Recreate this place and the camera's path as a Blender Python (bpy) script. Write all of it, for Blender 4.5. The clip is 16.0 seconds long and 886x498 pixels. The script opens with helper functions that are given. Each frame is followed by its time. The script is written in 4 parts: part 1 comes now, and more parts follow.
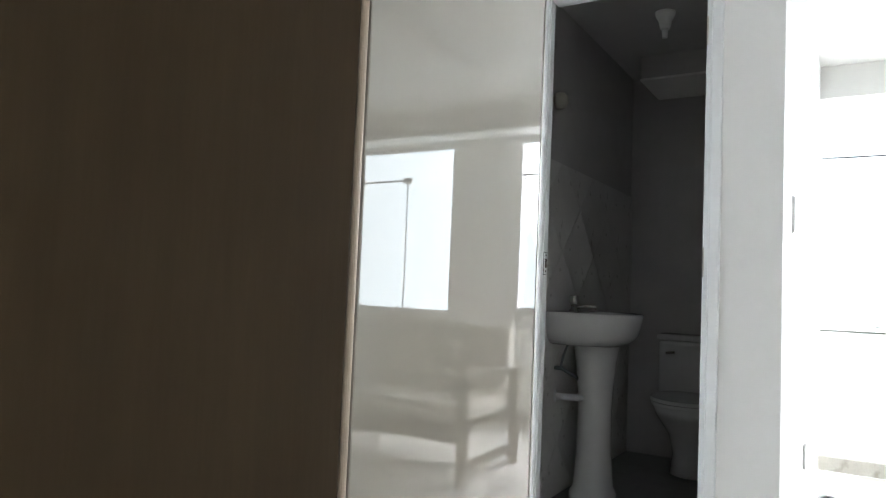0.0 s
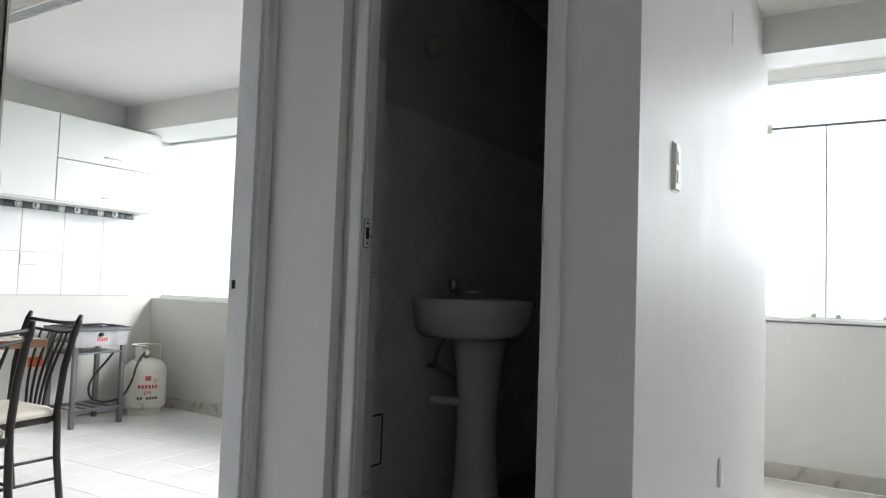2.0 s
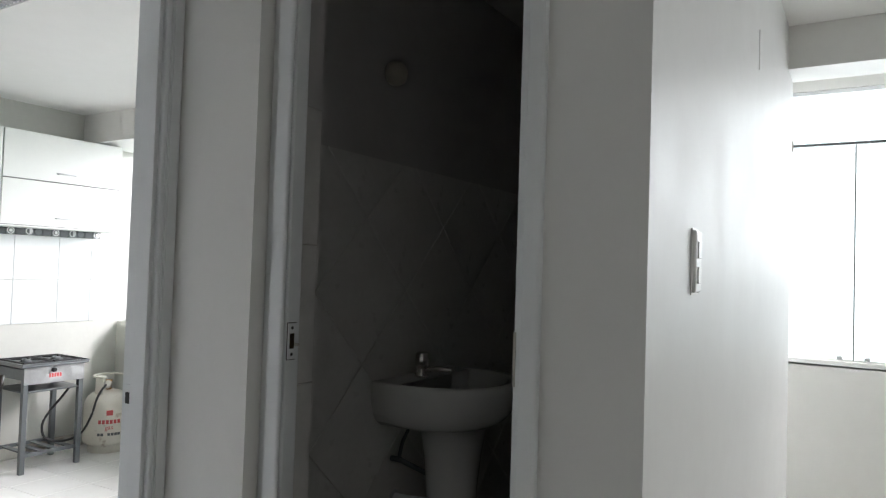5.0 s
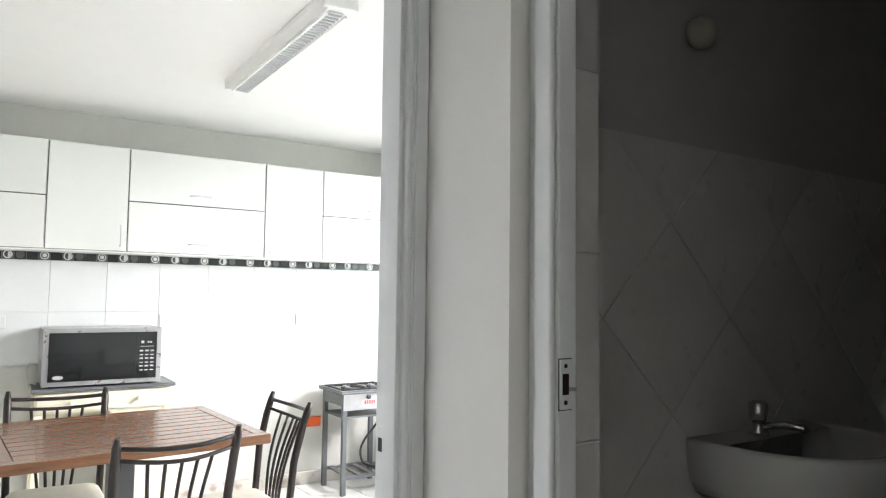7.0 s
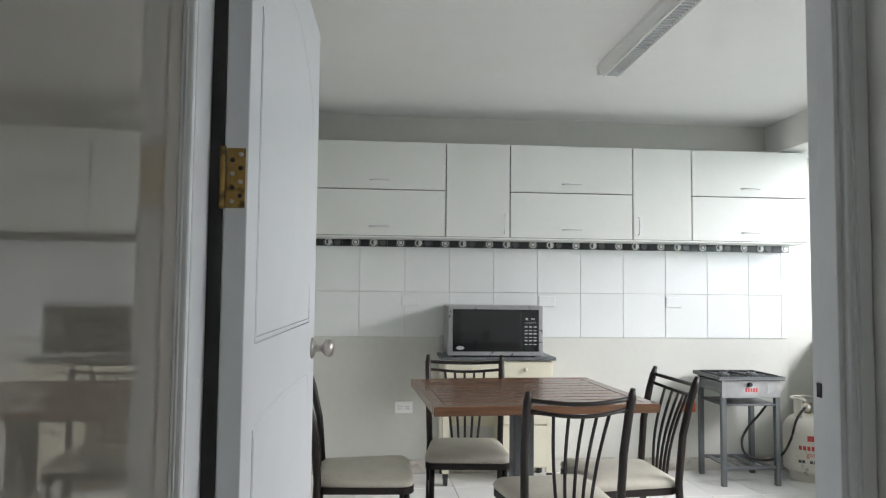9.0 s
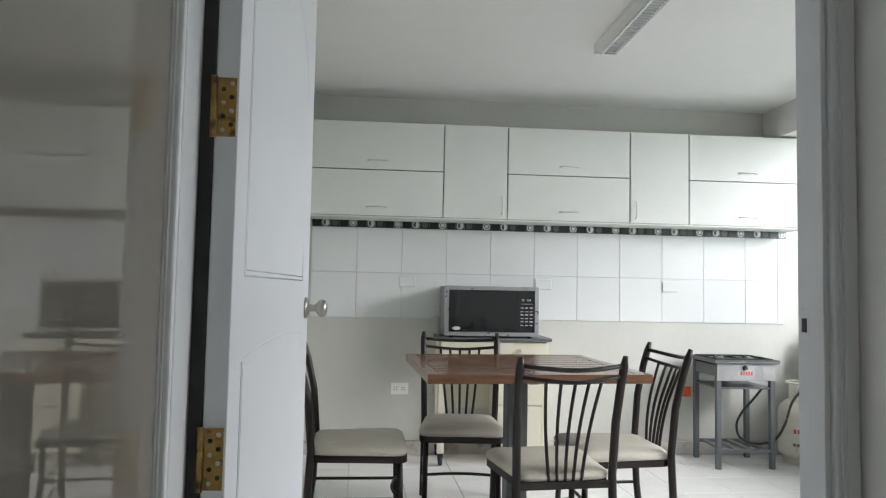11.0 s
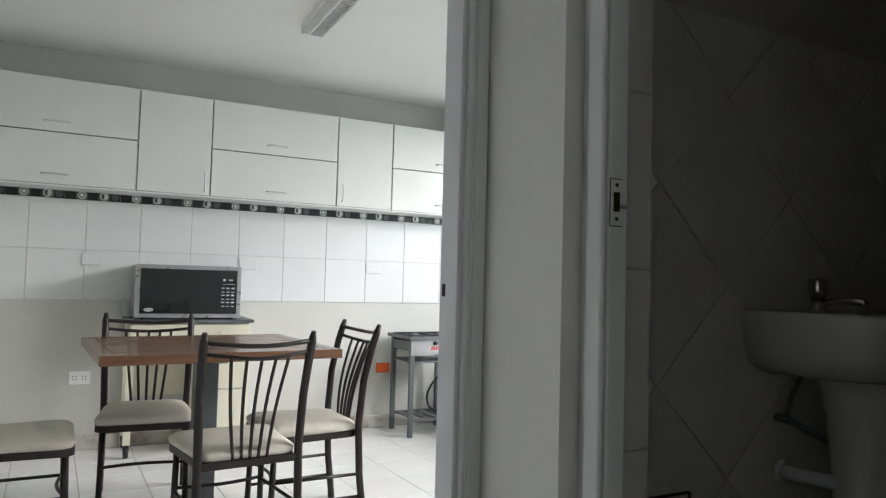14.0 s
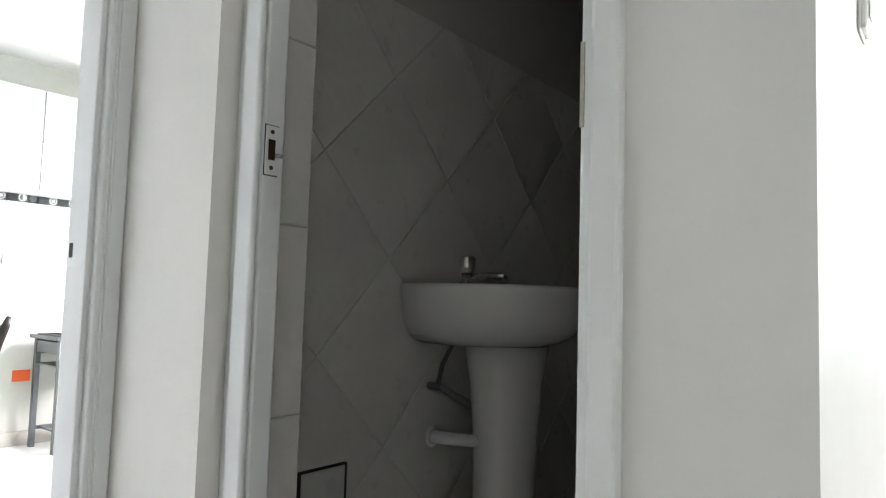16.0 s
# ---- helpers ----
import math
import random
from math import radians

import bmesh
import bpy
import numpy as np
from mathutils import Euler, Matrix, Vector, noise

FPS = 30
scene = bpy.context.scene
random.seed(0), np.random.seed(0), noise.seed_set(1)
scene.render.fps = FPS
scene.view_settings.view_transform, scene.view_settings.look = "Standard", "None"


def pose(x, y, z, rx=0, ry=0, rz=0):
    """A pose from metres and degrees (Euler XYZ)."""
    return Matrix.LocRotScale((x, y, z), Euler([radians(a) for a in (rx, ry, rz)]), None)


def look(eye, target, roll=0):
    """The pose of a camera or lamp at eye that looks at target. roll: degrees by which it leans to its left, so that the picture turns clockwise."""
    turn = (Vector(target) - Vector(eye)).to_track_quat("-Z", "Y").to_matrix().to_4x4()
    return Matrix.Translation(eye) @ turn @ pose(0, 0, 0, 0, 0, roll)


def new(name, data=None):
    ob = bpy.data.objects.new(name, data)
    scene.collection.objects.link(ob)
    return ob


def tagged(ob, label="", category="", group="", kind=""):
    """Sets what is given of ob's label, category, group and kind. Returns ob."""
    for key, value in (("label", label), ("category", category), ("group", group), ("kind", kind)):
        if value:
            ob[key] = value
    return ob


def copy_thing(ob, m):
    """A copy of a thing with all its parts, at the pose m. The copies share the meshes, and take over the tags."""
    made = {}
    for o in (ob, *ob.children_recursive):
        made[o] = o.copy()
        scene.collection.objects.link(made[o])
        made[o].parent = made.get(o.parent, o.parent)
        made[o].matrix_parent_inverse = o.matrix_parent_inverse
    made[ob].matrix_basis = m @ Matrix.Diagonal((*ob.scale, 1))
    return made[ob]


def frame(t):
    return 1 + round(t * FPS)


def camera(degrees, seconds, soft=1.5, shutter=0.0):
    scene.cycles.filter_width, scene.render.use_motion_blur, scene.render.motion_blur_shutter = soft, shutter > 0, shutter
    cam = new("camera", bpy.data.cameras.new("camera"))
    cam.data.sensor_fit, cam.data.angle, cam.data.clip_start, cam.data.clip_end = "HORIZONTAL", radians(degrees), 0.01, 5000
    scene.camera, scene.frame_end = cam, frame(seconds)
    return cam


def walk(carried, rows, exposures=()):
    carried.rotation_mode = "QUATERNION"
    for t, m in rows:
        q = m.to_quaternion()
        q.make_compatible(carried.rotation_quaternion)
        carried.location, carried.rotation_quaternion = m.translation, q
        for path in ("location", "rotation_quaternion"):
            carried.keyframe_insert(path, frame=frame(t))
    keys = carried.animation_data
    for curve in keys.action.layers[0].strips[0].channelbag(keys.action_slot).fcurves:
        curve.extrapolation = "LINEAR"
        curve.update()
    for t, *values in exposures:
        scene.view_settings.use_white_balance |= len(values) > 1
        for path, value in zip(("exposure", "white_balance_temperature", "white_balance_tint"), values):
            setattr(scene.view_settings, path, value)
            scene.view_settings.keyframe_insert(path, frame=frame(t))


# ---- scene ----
cam = camera(65.6, 16.0, soft=1.2)
PATH = [
    (0, (-0.508, -0.014, 1.069), (1.201, 1.019, 1.181), 2.4),
    (0.5, (-0.298, -0.061, 1.057), (1.41, 0.974, 1.153), 2.5),
    (1, (-0.037, -0.159, 1.06), (1.668, 0.872, 1.226), 2.3),
    (1.5, (0.099, -0.213, 1.045), (1.802, 0.827, 1.182), 2.1),
    (2, (0.206, -0.237, 1.031), (1.911, 0.803, 1.139), 2.0),
    (2.5, (0.307, -0.243, 1.011), (2.016, 0.797, 1.032), 2.0),
    (3, (0.46, -0.209, 1.016), (2.159, 0.833, 1.18), 1.9),
    (5.5, (0.723, -0.037, 1.368), (2.427, 1.01, 1.415), 1.8),
    (6, (0.887, 0.054, 1.374), (2.545, 1.156, 1.567), 2.3),
    (6.5, (0.904, 0.078, 1.348), (2.34, 1.463, 1.492), 1.3),
    (7, (0.945, 0.127, 1.297), (2.036, 1.798, 1.428), 0.7),
    (7.5, (0.897, 0.12, 1.269), (1.609, 1.985, 1.396), 0.6),
    (8, (0.869, 0.096, 1.242), (1.164, 2.071, 1.356), 0.3),
    (8.5, (0.828, 0.086, 1.216), (0.989, 2.076, 1.33), 0.6),
    (9, (0.787, 0.103, 1.189), (0.955, 2.093, 1.305), 0.6),
    (11.5, (0.823, 0.098, 1.042), (0.989, 2.088, 1.159), 1.2),
    (12, (0.839, 0.099, 1.028), (1.006, 2.089, 1.13), 1.2),
    (12.5, (0.856, 0.088, 1.03), (1.054, 2.075, 1.133), 1.1),
    (13, (0.879, 0.072, 1.039), (1.321, 2.02, 1.131), 1.2),
    (13.5, (0.901, 0.064, 1.042), (1.602, 1.935, 1.131), 1.3),
    (14, (0.921, 0.054, 1.031), (1.843, 1.827, 1.128), 1.5),
    (14.5, (0.962, 0.045, 1.004), (2.078, 1.702, 1.106), 1.6),
    (15, (0.991, 0.057, 0.976), (2.281, 1.579, 1.119), 1.6),
    (15.5, (1.004, 0.064, 0.955), (2.456, 1.434, 1.074), 1.6),
    (16, (1.015, 0.072, 0.952), (2.604, 1.278, 1.096), 1.7),
]
EXPOSURE = [
    (0, 1.15, 6100, 11.5),
    (0.8, 0.8, 6150, 11.5),
    (1.3, 0.2, 6250, 11.5),
    (1.8, -0.4, 6300, 11.5),
    (2.5, -0.85, 6300, 11.5),
    (3, -0.9, 6300, 11.5),
    (5.5, -0.35, 6350, 11.5),
    (6, 0.05, 6400, 11.5),
    (6.5, 0.6, 6450, 11.5),
    (7, 0.35, 6450, 11.5),
    (7.5, -0.45, 6350, 9.5),
    (8.2, -0.75, 6320, 9.5),
    (9, -0.8, 6320, 9.5),
    (12.5, -0.85, 6300, 9.5),
    (13, -0.95, 6320, 9.5),
    (14.5, -0.62, 6350, 9.5),
    (15.2, -0.1, 6350, 11.5),
    (16, 0.78, 6350, 11.5),
]
walk(cam, [(t, look(eye, target, roll)) for t, eye, target, roll in PATH], EXPOSURE)

# ---- light ----
world = bpy.data.worlds.new("world")
scene.world = world
world.use_nodes = True
wn = world.node_tree
sky = wn.nodes.new("ShaderNodeTexSky")
sky.sky_type, sky.sun_disc = "NISHITA", False
sky.sun_elevation, sky.sun_rotation = radians(50), radians(60)
wn.links.new(sky.outputs[0], wn.nodes["Background"].inputs[0])
wn.nodes["Background"].inputs[1].default_value = 0.12
sun = new("sun", bpy.data.lights.new("sun", "SUN"))
sun.data.energy, sun.data.angle, sun.data.color = 1.0, radians(12), (1, 0.96, 0.9)
sun.matrix_world = look((30, -12, 40), (0, 0, 0))


def window_light(name, x, y0, y1, z, height, lean, power):
    """A panel of overcast sky outside a window, leaning so that it shines inwards and down."""
    lamp = new(name, bpy.data.lights.new(name, "AREA"))
    lamp.data.shape, lamp.data.size, lamp.data.size_y = "RECTANGLE", y1 - y0, height
    lamp.data.energy, lamp.data.color = power, (1.0, 0.952, 0.972)
    lamp.matrix_world = look((x, (y0 + y1) / 2, z), (x - 1, (y0 + y1) / 2, z - lean))


window_light("sky_light_kitchen", 5.95, 0.5, 2.9, 2.25, 2.4, 0.7, 820)
window_light("sky_light_living_a", 5.4, -1.9, 1.6, 2.0, 2.0, 1.1, 138)
window_light("sky_light_living_b", 5.32, -6.4, -1.9, 1.6, 2.4, 0.5, 46)


# ---- materials ----
def material(name, color, rough=0.5, vary=0.06, scale=6.0, bump=0.0, bump_scale=120.0, metal=0.0, coat=0.0, grain=None, pieces=0.0, spec=0.5, dirt=None):
    """Two scales of colour variation, fine relief; grain: stretched streaks; pieces: variation from piece to piece."""
    m = bpy.data.materials.new(name)
    m.use_nodes = True
    t, b = m.node_tree, m.node_tree.nodes["Principled BSDF"]
    co = t.nodes.new("ShaderNodeTexCoord")
    src = co.outputs["Object"]
    if grain:
        mp = t.nodes.new("ShaderNodeMapping")
        mp.inputs["Scale"].default_value = grain
        t.links.new(src, mp.inputs[0])
        src = mp.outputs[0]

    def noisy(s, detail):
        n = t.nodes.new("ShaderNodeTexNoise")
        n.inputs["Scale"].default_value, n.inputs["Detail"].default_value = s, detail
        t.links.new(src, n.inputs["Vector"])
        return n.outputs["Fac"]

    def mixed(fac, lo, hi, base):
        r = t.nodes.new("ShaderNodeMapRange")
        r.inputs[1].default_value, r.inputs[2].default_value = 0.3, 0.7
        r.inputs[3].default_value, r.inputs[4].default_value = lo, hi
        t.links.new(fac, r.inputs[0])
        h = t.nodes.new("ShaderNodeVectorMath")
        h.operation = "SCALE"
        t.links.new(r.outputs[0], h.inputs["Scale"])
        if isinstance(base, tuple):
            h.inputs[0].default_value = base
        else:
            t.links.new(base, h.inputs[0])
        return h.outputs[0]

    c = mixed(noisy(scale, 4), 1 - vary, 1 + vary, tuple(color))
    c = mixed(noisy(scale * 9, 3), 1 - vary * 0.5, 1 + vary * 0.5, c)
    if pieces:
        oi = t.nodes.new("ShaderNodeObjectInfo")
        r = t.nodes.new("ShaderNodeMapRange")
        r.inputs[3].default_value, r.inputs[4].default_value = 1 - pieces, 1 + pieces
        t.links.new(oi.outputs["Random"], r.inputs[0])
        h = t.nodes.new("ShaderNodeVectorMath")
        h.operation = "SCALE"
        t.links.new(r.outputs[0], h.inputs["Scale"])
        t.links.new(c, h.inputs[0])
        c = h.outputs[0]
    if dirt:
        n = t.nodes.new("ShaderNodeTexNoise")
        n.inputs["Scale"].default_value, n.inputs["Detail"].default_value = dirt[0], 8
        t.links.new(co.outputs["Object"], n.inputs["Vector"])
        r = t.nodes.new("ShaderNodeMapRange")
        r.inputs[1].default_value, r.inputs[2].default_value = dirt[1], dirt[1] + 0.12
        t.links.new(n.outputs["Fac"], r.inputs[0])
        mx = t.nodes.new("ShaderNodeMix")
        mx.data_type = "RGBA"
        t.links.new(r.outputs[0], mx.inputs[0])
        t.links.new(c, mx.inputs[6])
        mx.inputs[7].default_value = (*dirt[2], 1)
        c = mx.outputs[2]
    t.links.new(c, b.inputs["Base Color"])
    rr = t.nodes.new("ShaderNodeMapRange")
    rr.inputs[1].default_value, rr.inputs[2].default_value = 0.3, 0.7
    rr.inputs[3].default_value, rr.inputs[4].default_value = rough * 0.88, min(1, rough * 1.12)
    t.links.new(noisy(scale * 3, 3), rr.inputs[0])
    t.links.new(rr.outputs[0], b.inputs["Roughness"])
    b.inputs["Metallic"].default_value = metal
    b.inputs["Coat Weight"].default_value = coat
    b.inputs["Coat Roughness"].default_value = 0.04
    b.inputs["Specular IOR Level"].default_value = spec
    if bump:
        bp = t.nodes.new("ShaderNodeBump")
        bp.inputs["Strength"].default_value, bp.inputs["Distance"].default_value = bump, 0.004
        t.links.new(noisy(bump_scale, 4), bp.inputs["Height"])
        t.links.new(bp.outputs[0], b.inputs["Normal"])
    return m


def glass_material():
    m = bpy.data.materials.new("window_glass")
    m.use_nodes = True
    t = m.node_tree
    t.nodes.remove(t.nodes["Principled BSDF"])
    tr, gl, mx = (t.nodes.new("ShaderNode" + k) for k in ("BsdfTransparent", "BsdfGlossy", "MixShader"))
    tr.inputs[0].default_value = (0.93, 0.97, 0.96, 1)
    gl.inputs["Roughness"].default_value = 0.02
    mx.inputs[0].default_value = 0.05
    t.links.new(tr.outputs[0], mx.inputs[1])
    t.links.new(gl.outputs[0], mx.inputs[2])
    t.links.new(mx.outputs[0], t.nodes["Material Output"].inputs[0])
    return m


def glow_material(name, color, strength):
    m = bpy.data.materials.new(name)
    m.use_nodes = True
    b = m.node_tree.nodes["Principled BSDF"]
    b.inputs["Base Color"].default_value = (0, 0, 0, 1)
    b.inputs["Emission Color"].default_value = (*color, 1)
    b.inputs["Emission Strength"].default_value = strength
    return m


WALL = material("white_wall_paint", (0.77, 0.765, 0.74), 0.45, 0.02, 2.0, 0.12, 60)
WALL_SATIN = material("satin_wall_paint", (0.76, 0.76, 0.75), 0.46, 0.02, 2.0, 0.06, 60)
WALL_K = material("kitchen_wall_paint", (0.6, 0.605, 0.56), 0.5, 0.03, 2.5, 0.12, 50)
CEILING = material("ceiling_paint", (0.85, 0.85, 0.83), 0.7, 0.015, 1.5, 0.1, 80)
GLOSS = material("polished_cream_cladding", (0.255, 0.235, 0.198), 0.0, 0.015, 3.0, spec=0.85)
TRIM = material("white_door_paint", (0.74, 0.76, 0.77), 0.32, 0.02, 5.0, 0.05, 90)
LEAF = material("white_door_leaf_paint", (0.73, 0.755, 0.78), 0.32, 0.003, 1.5)
TILE = material("white_glazed_wall_tile", (0.73, 0.755, 0.745), 0.45, 0.015, 4.0, 0.03, 30, pieces=0.02, spec=0.12)
WCTILE = material("grey_glazed_bathroom_tile", (0.57, 0.56, 0.535), 0.3, 0.05, 5.0, 0.03, 30, pieces=0.025, spec=0.35)
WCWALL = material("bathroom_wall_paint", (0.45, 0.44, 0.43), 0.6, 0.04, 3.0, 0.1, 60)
GROUT = material("tile_grout", (0.56, 0.55, 0.52), 0.9, 0.1, 20)
DARKGROUT = material("dark_tile_grout", (0.4, 0.385, 0.36), 0.9, 0.1, 20)
FLOORTILE = material("white_floor_tile", (0.86, 0.86, 0.84), 0.12, 0.025, 5.0, 0.02, 25, pieces=0.02)
LIVTILE = material("cream_floor_tile", (0.82, 0.8, 0.74), 0.14, 0.025, 5.0, 0.02, 25, pieces=0.02)
WCFLOOR = material("grey_bathroom_floor_tile", (0.2, 0.2, 0.2), 0.35, 0.08, 6.0, pieces=0.05)
BASE = material("worn_skirting_paint", (0.55, 0.53, 0.48), 0.6, 0.08, 9.0, 0.3, 60, dirt=(7, 0.52, (0.3, 0.26, 0.21)))
CAB = material("white_melamine", (0.76, 0.785, 0.75), 0.5, 0.015, 3.0, 0.04, 200, spec=0.22)
# Black for holes and seams; also stands in for shade in gaps.
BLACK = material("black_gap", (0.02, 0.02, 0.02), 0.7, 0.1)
BTILE = material("black_border_tile", (0.03, 0.033, 0.035), 0.2, 0.1)
GTILE = material("grey_border_tile", (0.11, 0.125, 0.125), 0.2, 0.1)
WTILE = material("white_border_tile", (0.82, 0.83, 0.82), 0.2, 0.03)
CHROME = material("brushed_steel", (0.62, 0.6, 0.57), 0.22, 0.05, 9.0, metal=1.0)
SATIN = material("satin_aluminium", (0.7, 0.71, 0.72), 0.35, 0.04, 9.0, metal=1.0)
BRASS = material("aged_brass", (0.38, 0.25, 0.09), 0.42, 0.2, 30.0, 0.2, 90, metal=1.0, dirt=(40, 0.56, (0.12, 0.08, 0.04)))
STEEL = material("dull_steel_plate", (0.5, 0.48, 0.44), 0.4, 0.15, 30.0, metal=1.0)
KNOB = material("worn_brushed_steel", (0.4, 0.38, 0.35), 0.34, 0.1, 20.0, metal=1.0)
PLATE = material("bright_zinc_plate", (0.62, 0.61, 0.58), 0.45, 0.1, 30.0, metal=0.3)
STOVE_GREY = material("grey_enamelled_steel", (0.115, 0.127, 0.132), 0.4, 0.08, 8.0, 0.05, 60)
STOVE_SILVER = material("bare_stove_steel", (0.55, 0.56, 0.57), 0.38, 0.08, 12.0, 0.05, 60, metal=0.85)
CHAIR = material("dark_brown_lacquered_steel", (0.017, 0.0125, 0.011), 0.36, 0.15, 10.0, 0.05, 90, spec=0.4)
CUSHION = material("beige_vinyl", (0.6, 0.57, 0.48), 0.5, 0.06, 7.0, 0.2, 220, dirt=(18, 0.66, (0.42, 0.38, 0.33)))
WOOD = material("varnished_wood", (0.165, 0.078, 0.037), 0.24, 0.28, 4.0, 0.1, 40, grain=(1.2, 14, 14), pieces=0.15, coat=0.3)
BROWN = material("dark_brown_door_veneer", (0.04, 0.026, 0.013), 0.5, 0.1, 3.0, 0.04, 60, grain=(9, 9, 0.6), spec=0.1)
EDGE = material("beige_door_edge_veneer", (0.34, 0.27, 0.2), 0.4, 0.06, 8.0)
CERAMIC = material("white_sanitary_ceramic", (0.62, 0.62, 0.61), 0.12, 0.015, 3.0)
PLASTIC = material("white_plastic", (0.85, 0.85, 0.83), 0.35, 0.015, 9.0)
GREYPLASTIC = material("light_grey_plastic", (0.55, 0.56, 0.57), 0.35, 0.02, 9.0)
ORANGE = material("orange_plastic", (0.75, 0.12, 0.025), 0.45, 0.05, 20.0)
CREAM = material("cream_painted_wood", (0.72, 0.69, 0.55), 0.4, 0.03, 6.0, 0.08, 90)
MWBODY = material("silver_appliance_paint", (0.42, 0.43, 0.44), 0.3, 0.03, 9.0, metal=0.7)
MWGLASS = material("black_appliance_glass", (0.012, 0.014, 0.015), 0.08, 0.005)
GLOBE = material("aged_globe_plastic", (0.4, 0.38, 0.32), 0.4, 0.06, 20.0)
PRINT = material("white_print", (0.42, 0.43, 0.43), 0.5, 0.02)
RED = material("red_print", (0.55, 0.07, 0.07), 0.5, 0.15, 30.0)
RUBBER = material("black_rubber", (0.02, 0.02, 0.021), 0.5, 0.1)
GAS = material("worn_white_cylinder_paint", (0.68, 0.66, 0.58), 0.45, 0.05, 8.0, 0.15, 70, dirt=(16, 0.62, (0.4, 0.34, 0.26)))
SOFAWOOD = material("grey_brown_sofa_wood", (0.17, 0.15, 0.12), 0.45, 0.15, 5.0, grain=(3, 12, 12))
SOFACUSH = material("cream_sofa_fabric", (0.68, 0.65, 0.57), 0.85, 0.05, 9.0, 0.4, 260)
GLASS = glass_material()
LAMPGLASS = material("lamp_louvre", (0.72, 0.74, 0.74), 0.3, 0.03, 9.0)
OUTSIDE = glow_material("overcast_daylight", (0.95, 0.98, 1.0), 2.7)


# ---- mesh helpers ----
def box(bm, x0, x1, y0, y1, z0, z1, r=0.0, seg=2):
    t = bmesh.new() if r else bm
    v = [t.verts.new(p) for p in ((x0, y0, z0), (x1, y0, z0), (x1, y1, z0), (x0, y1, z0), (x0, y0, z1), (x1, y0, z1), (x1, y1, z1), (x0, y1, z1))]
    for f in ((3, 2, 1, 0), (4, 5, 6, 7), (0, 1, 5, 4), (1, 2, 6, 5), (2, 3, 7, 6), (3, 0, 4, 7)):
        t.faces.new([v[i] for i in f])
    if r:
        bmesh.ops.bevel(t, geom=t.edges[:], offset=r, segments=seg, affect="EDGES", profile=0.5)
        merge(bm, t)
    return bm


def merge(bm, t):
    me = bpy.data.meshes.new("tmp")
    t.to_mesh(me)
    t.free()
    bm.from_mesh(me)
    bpy.data.meshes.remove(me)
    return bm


def tube(bm, points, r, sides=10, squash=1.0):
    """A round bar along a line of points, closed at both ends."""
    pts = [Vector(p) for p in points]
    rings = []
    for i, p in enumerate(pts):
        d = (pts[min(i + 1, len(pts) - 1)] - pts[max(i - 1, 0)]).normalized()
        a = d.cross(Vector((0, 0, 1)) if abs(d.z) < 0.9 else Vector((0, 1, 0))).normalized()
        b = d.cross(a)
        rr = r[i] if isinstance(r, (list, tuple)) else r
        rings.append([bm.verts.new(p + a * rr * math.cos(6.2832 * k / sides) + b * rr * squash * math.sin(6.2832 * k / sides)) for k in range(sides)])
    for u, w in zip(rings, rings[1:]):
        for k in range(sides):
            bm.faces.new((u[k], u[(k + 1) % sides], w[(k + 1) % sides], w[k])).smooth = True
    bm.faces.new(rings[0][::-1])
    bm.faces.new(rings[-1])
    return bm


def arc(p, q, bow, n=8):
    """Points from p to q, bowed sideways by the vector bow."""
    p, q, b = Vector(p), Vector(q), Vector(bow)
    return [p.lerp(q, i / n) + b * math.sin(math.pi * i / n) for i in range(n + 1)]


def lathe(bm, profile, n=28, at=(0, 0), squash=(1, 1)):
    rings = [[bm.verts.new((at[0] + r * squash[0] * math.cos(6.2832 * k / n), at[1] + r * squash[1] * math.sin(6.2832 * k / n), z)) for k in range(n)] for r, z in profile]
    for u, w in zip(rings, rings[1:]):
        for k in range(n):
            bm.faces.new((u[k], u[(k + 1) % n], w[(k + 1) % n], w[k])).smooth = True
    bm.faces.new(rings[0][::-1])
    bm.faces.new(rings[-1])
    return bm


def slab(bm, outline, z0, z1):
    lo = [bm.verts.new((x, y, z0)) for x, y in outline]
    hi = [bm.verts.new((x, y, z1)) for x, y in outline]
    n = len(lo)
    for k in range(n):
        bm.faces.new((lo[k], lo[(k + 1) % n], hi[(k + 1) % n], hi[k]))
    bm.faces.new(lo[::-1])
    bm.faces.new(hi)
    return bm


def shifted(bm, m):
    bm.transform(m)
    return bm


def part(name, bm, mat, parent=None, label=""):
    me = bpy.data.meshes.new(name)
    bmesh.ops.recalc_face_normals(bm, faces=bm.faces[:])
    bm.to_mesh(me)
    bm.free()
    me.materials.append(mat)
    ob = new(name, me)
    ob.parent = parent
    return tagged(ob, label)


def thing(name, m, label, category, group=""):
    ob = new(name)
    ob.matrix_world = m
    return tagged(ob, label, category, group)


def structure(name, bm, mat, label, category="wall"):
    return tagged(part(name, bm, mat), label, category, kind="structure")


def B(*a):
    return box(bmesh.new(), *a)


def piece(name, me, parent, m):
    ob = new(name, me)
    ob.parent = parent
    ob.matrix_basis = m
    return ob


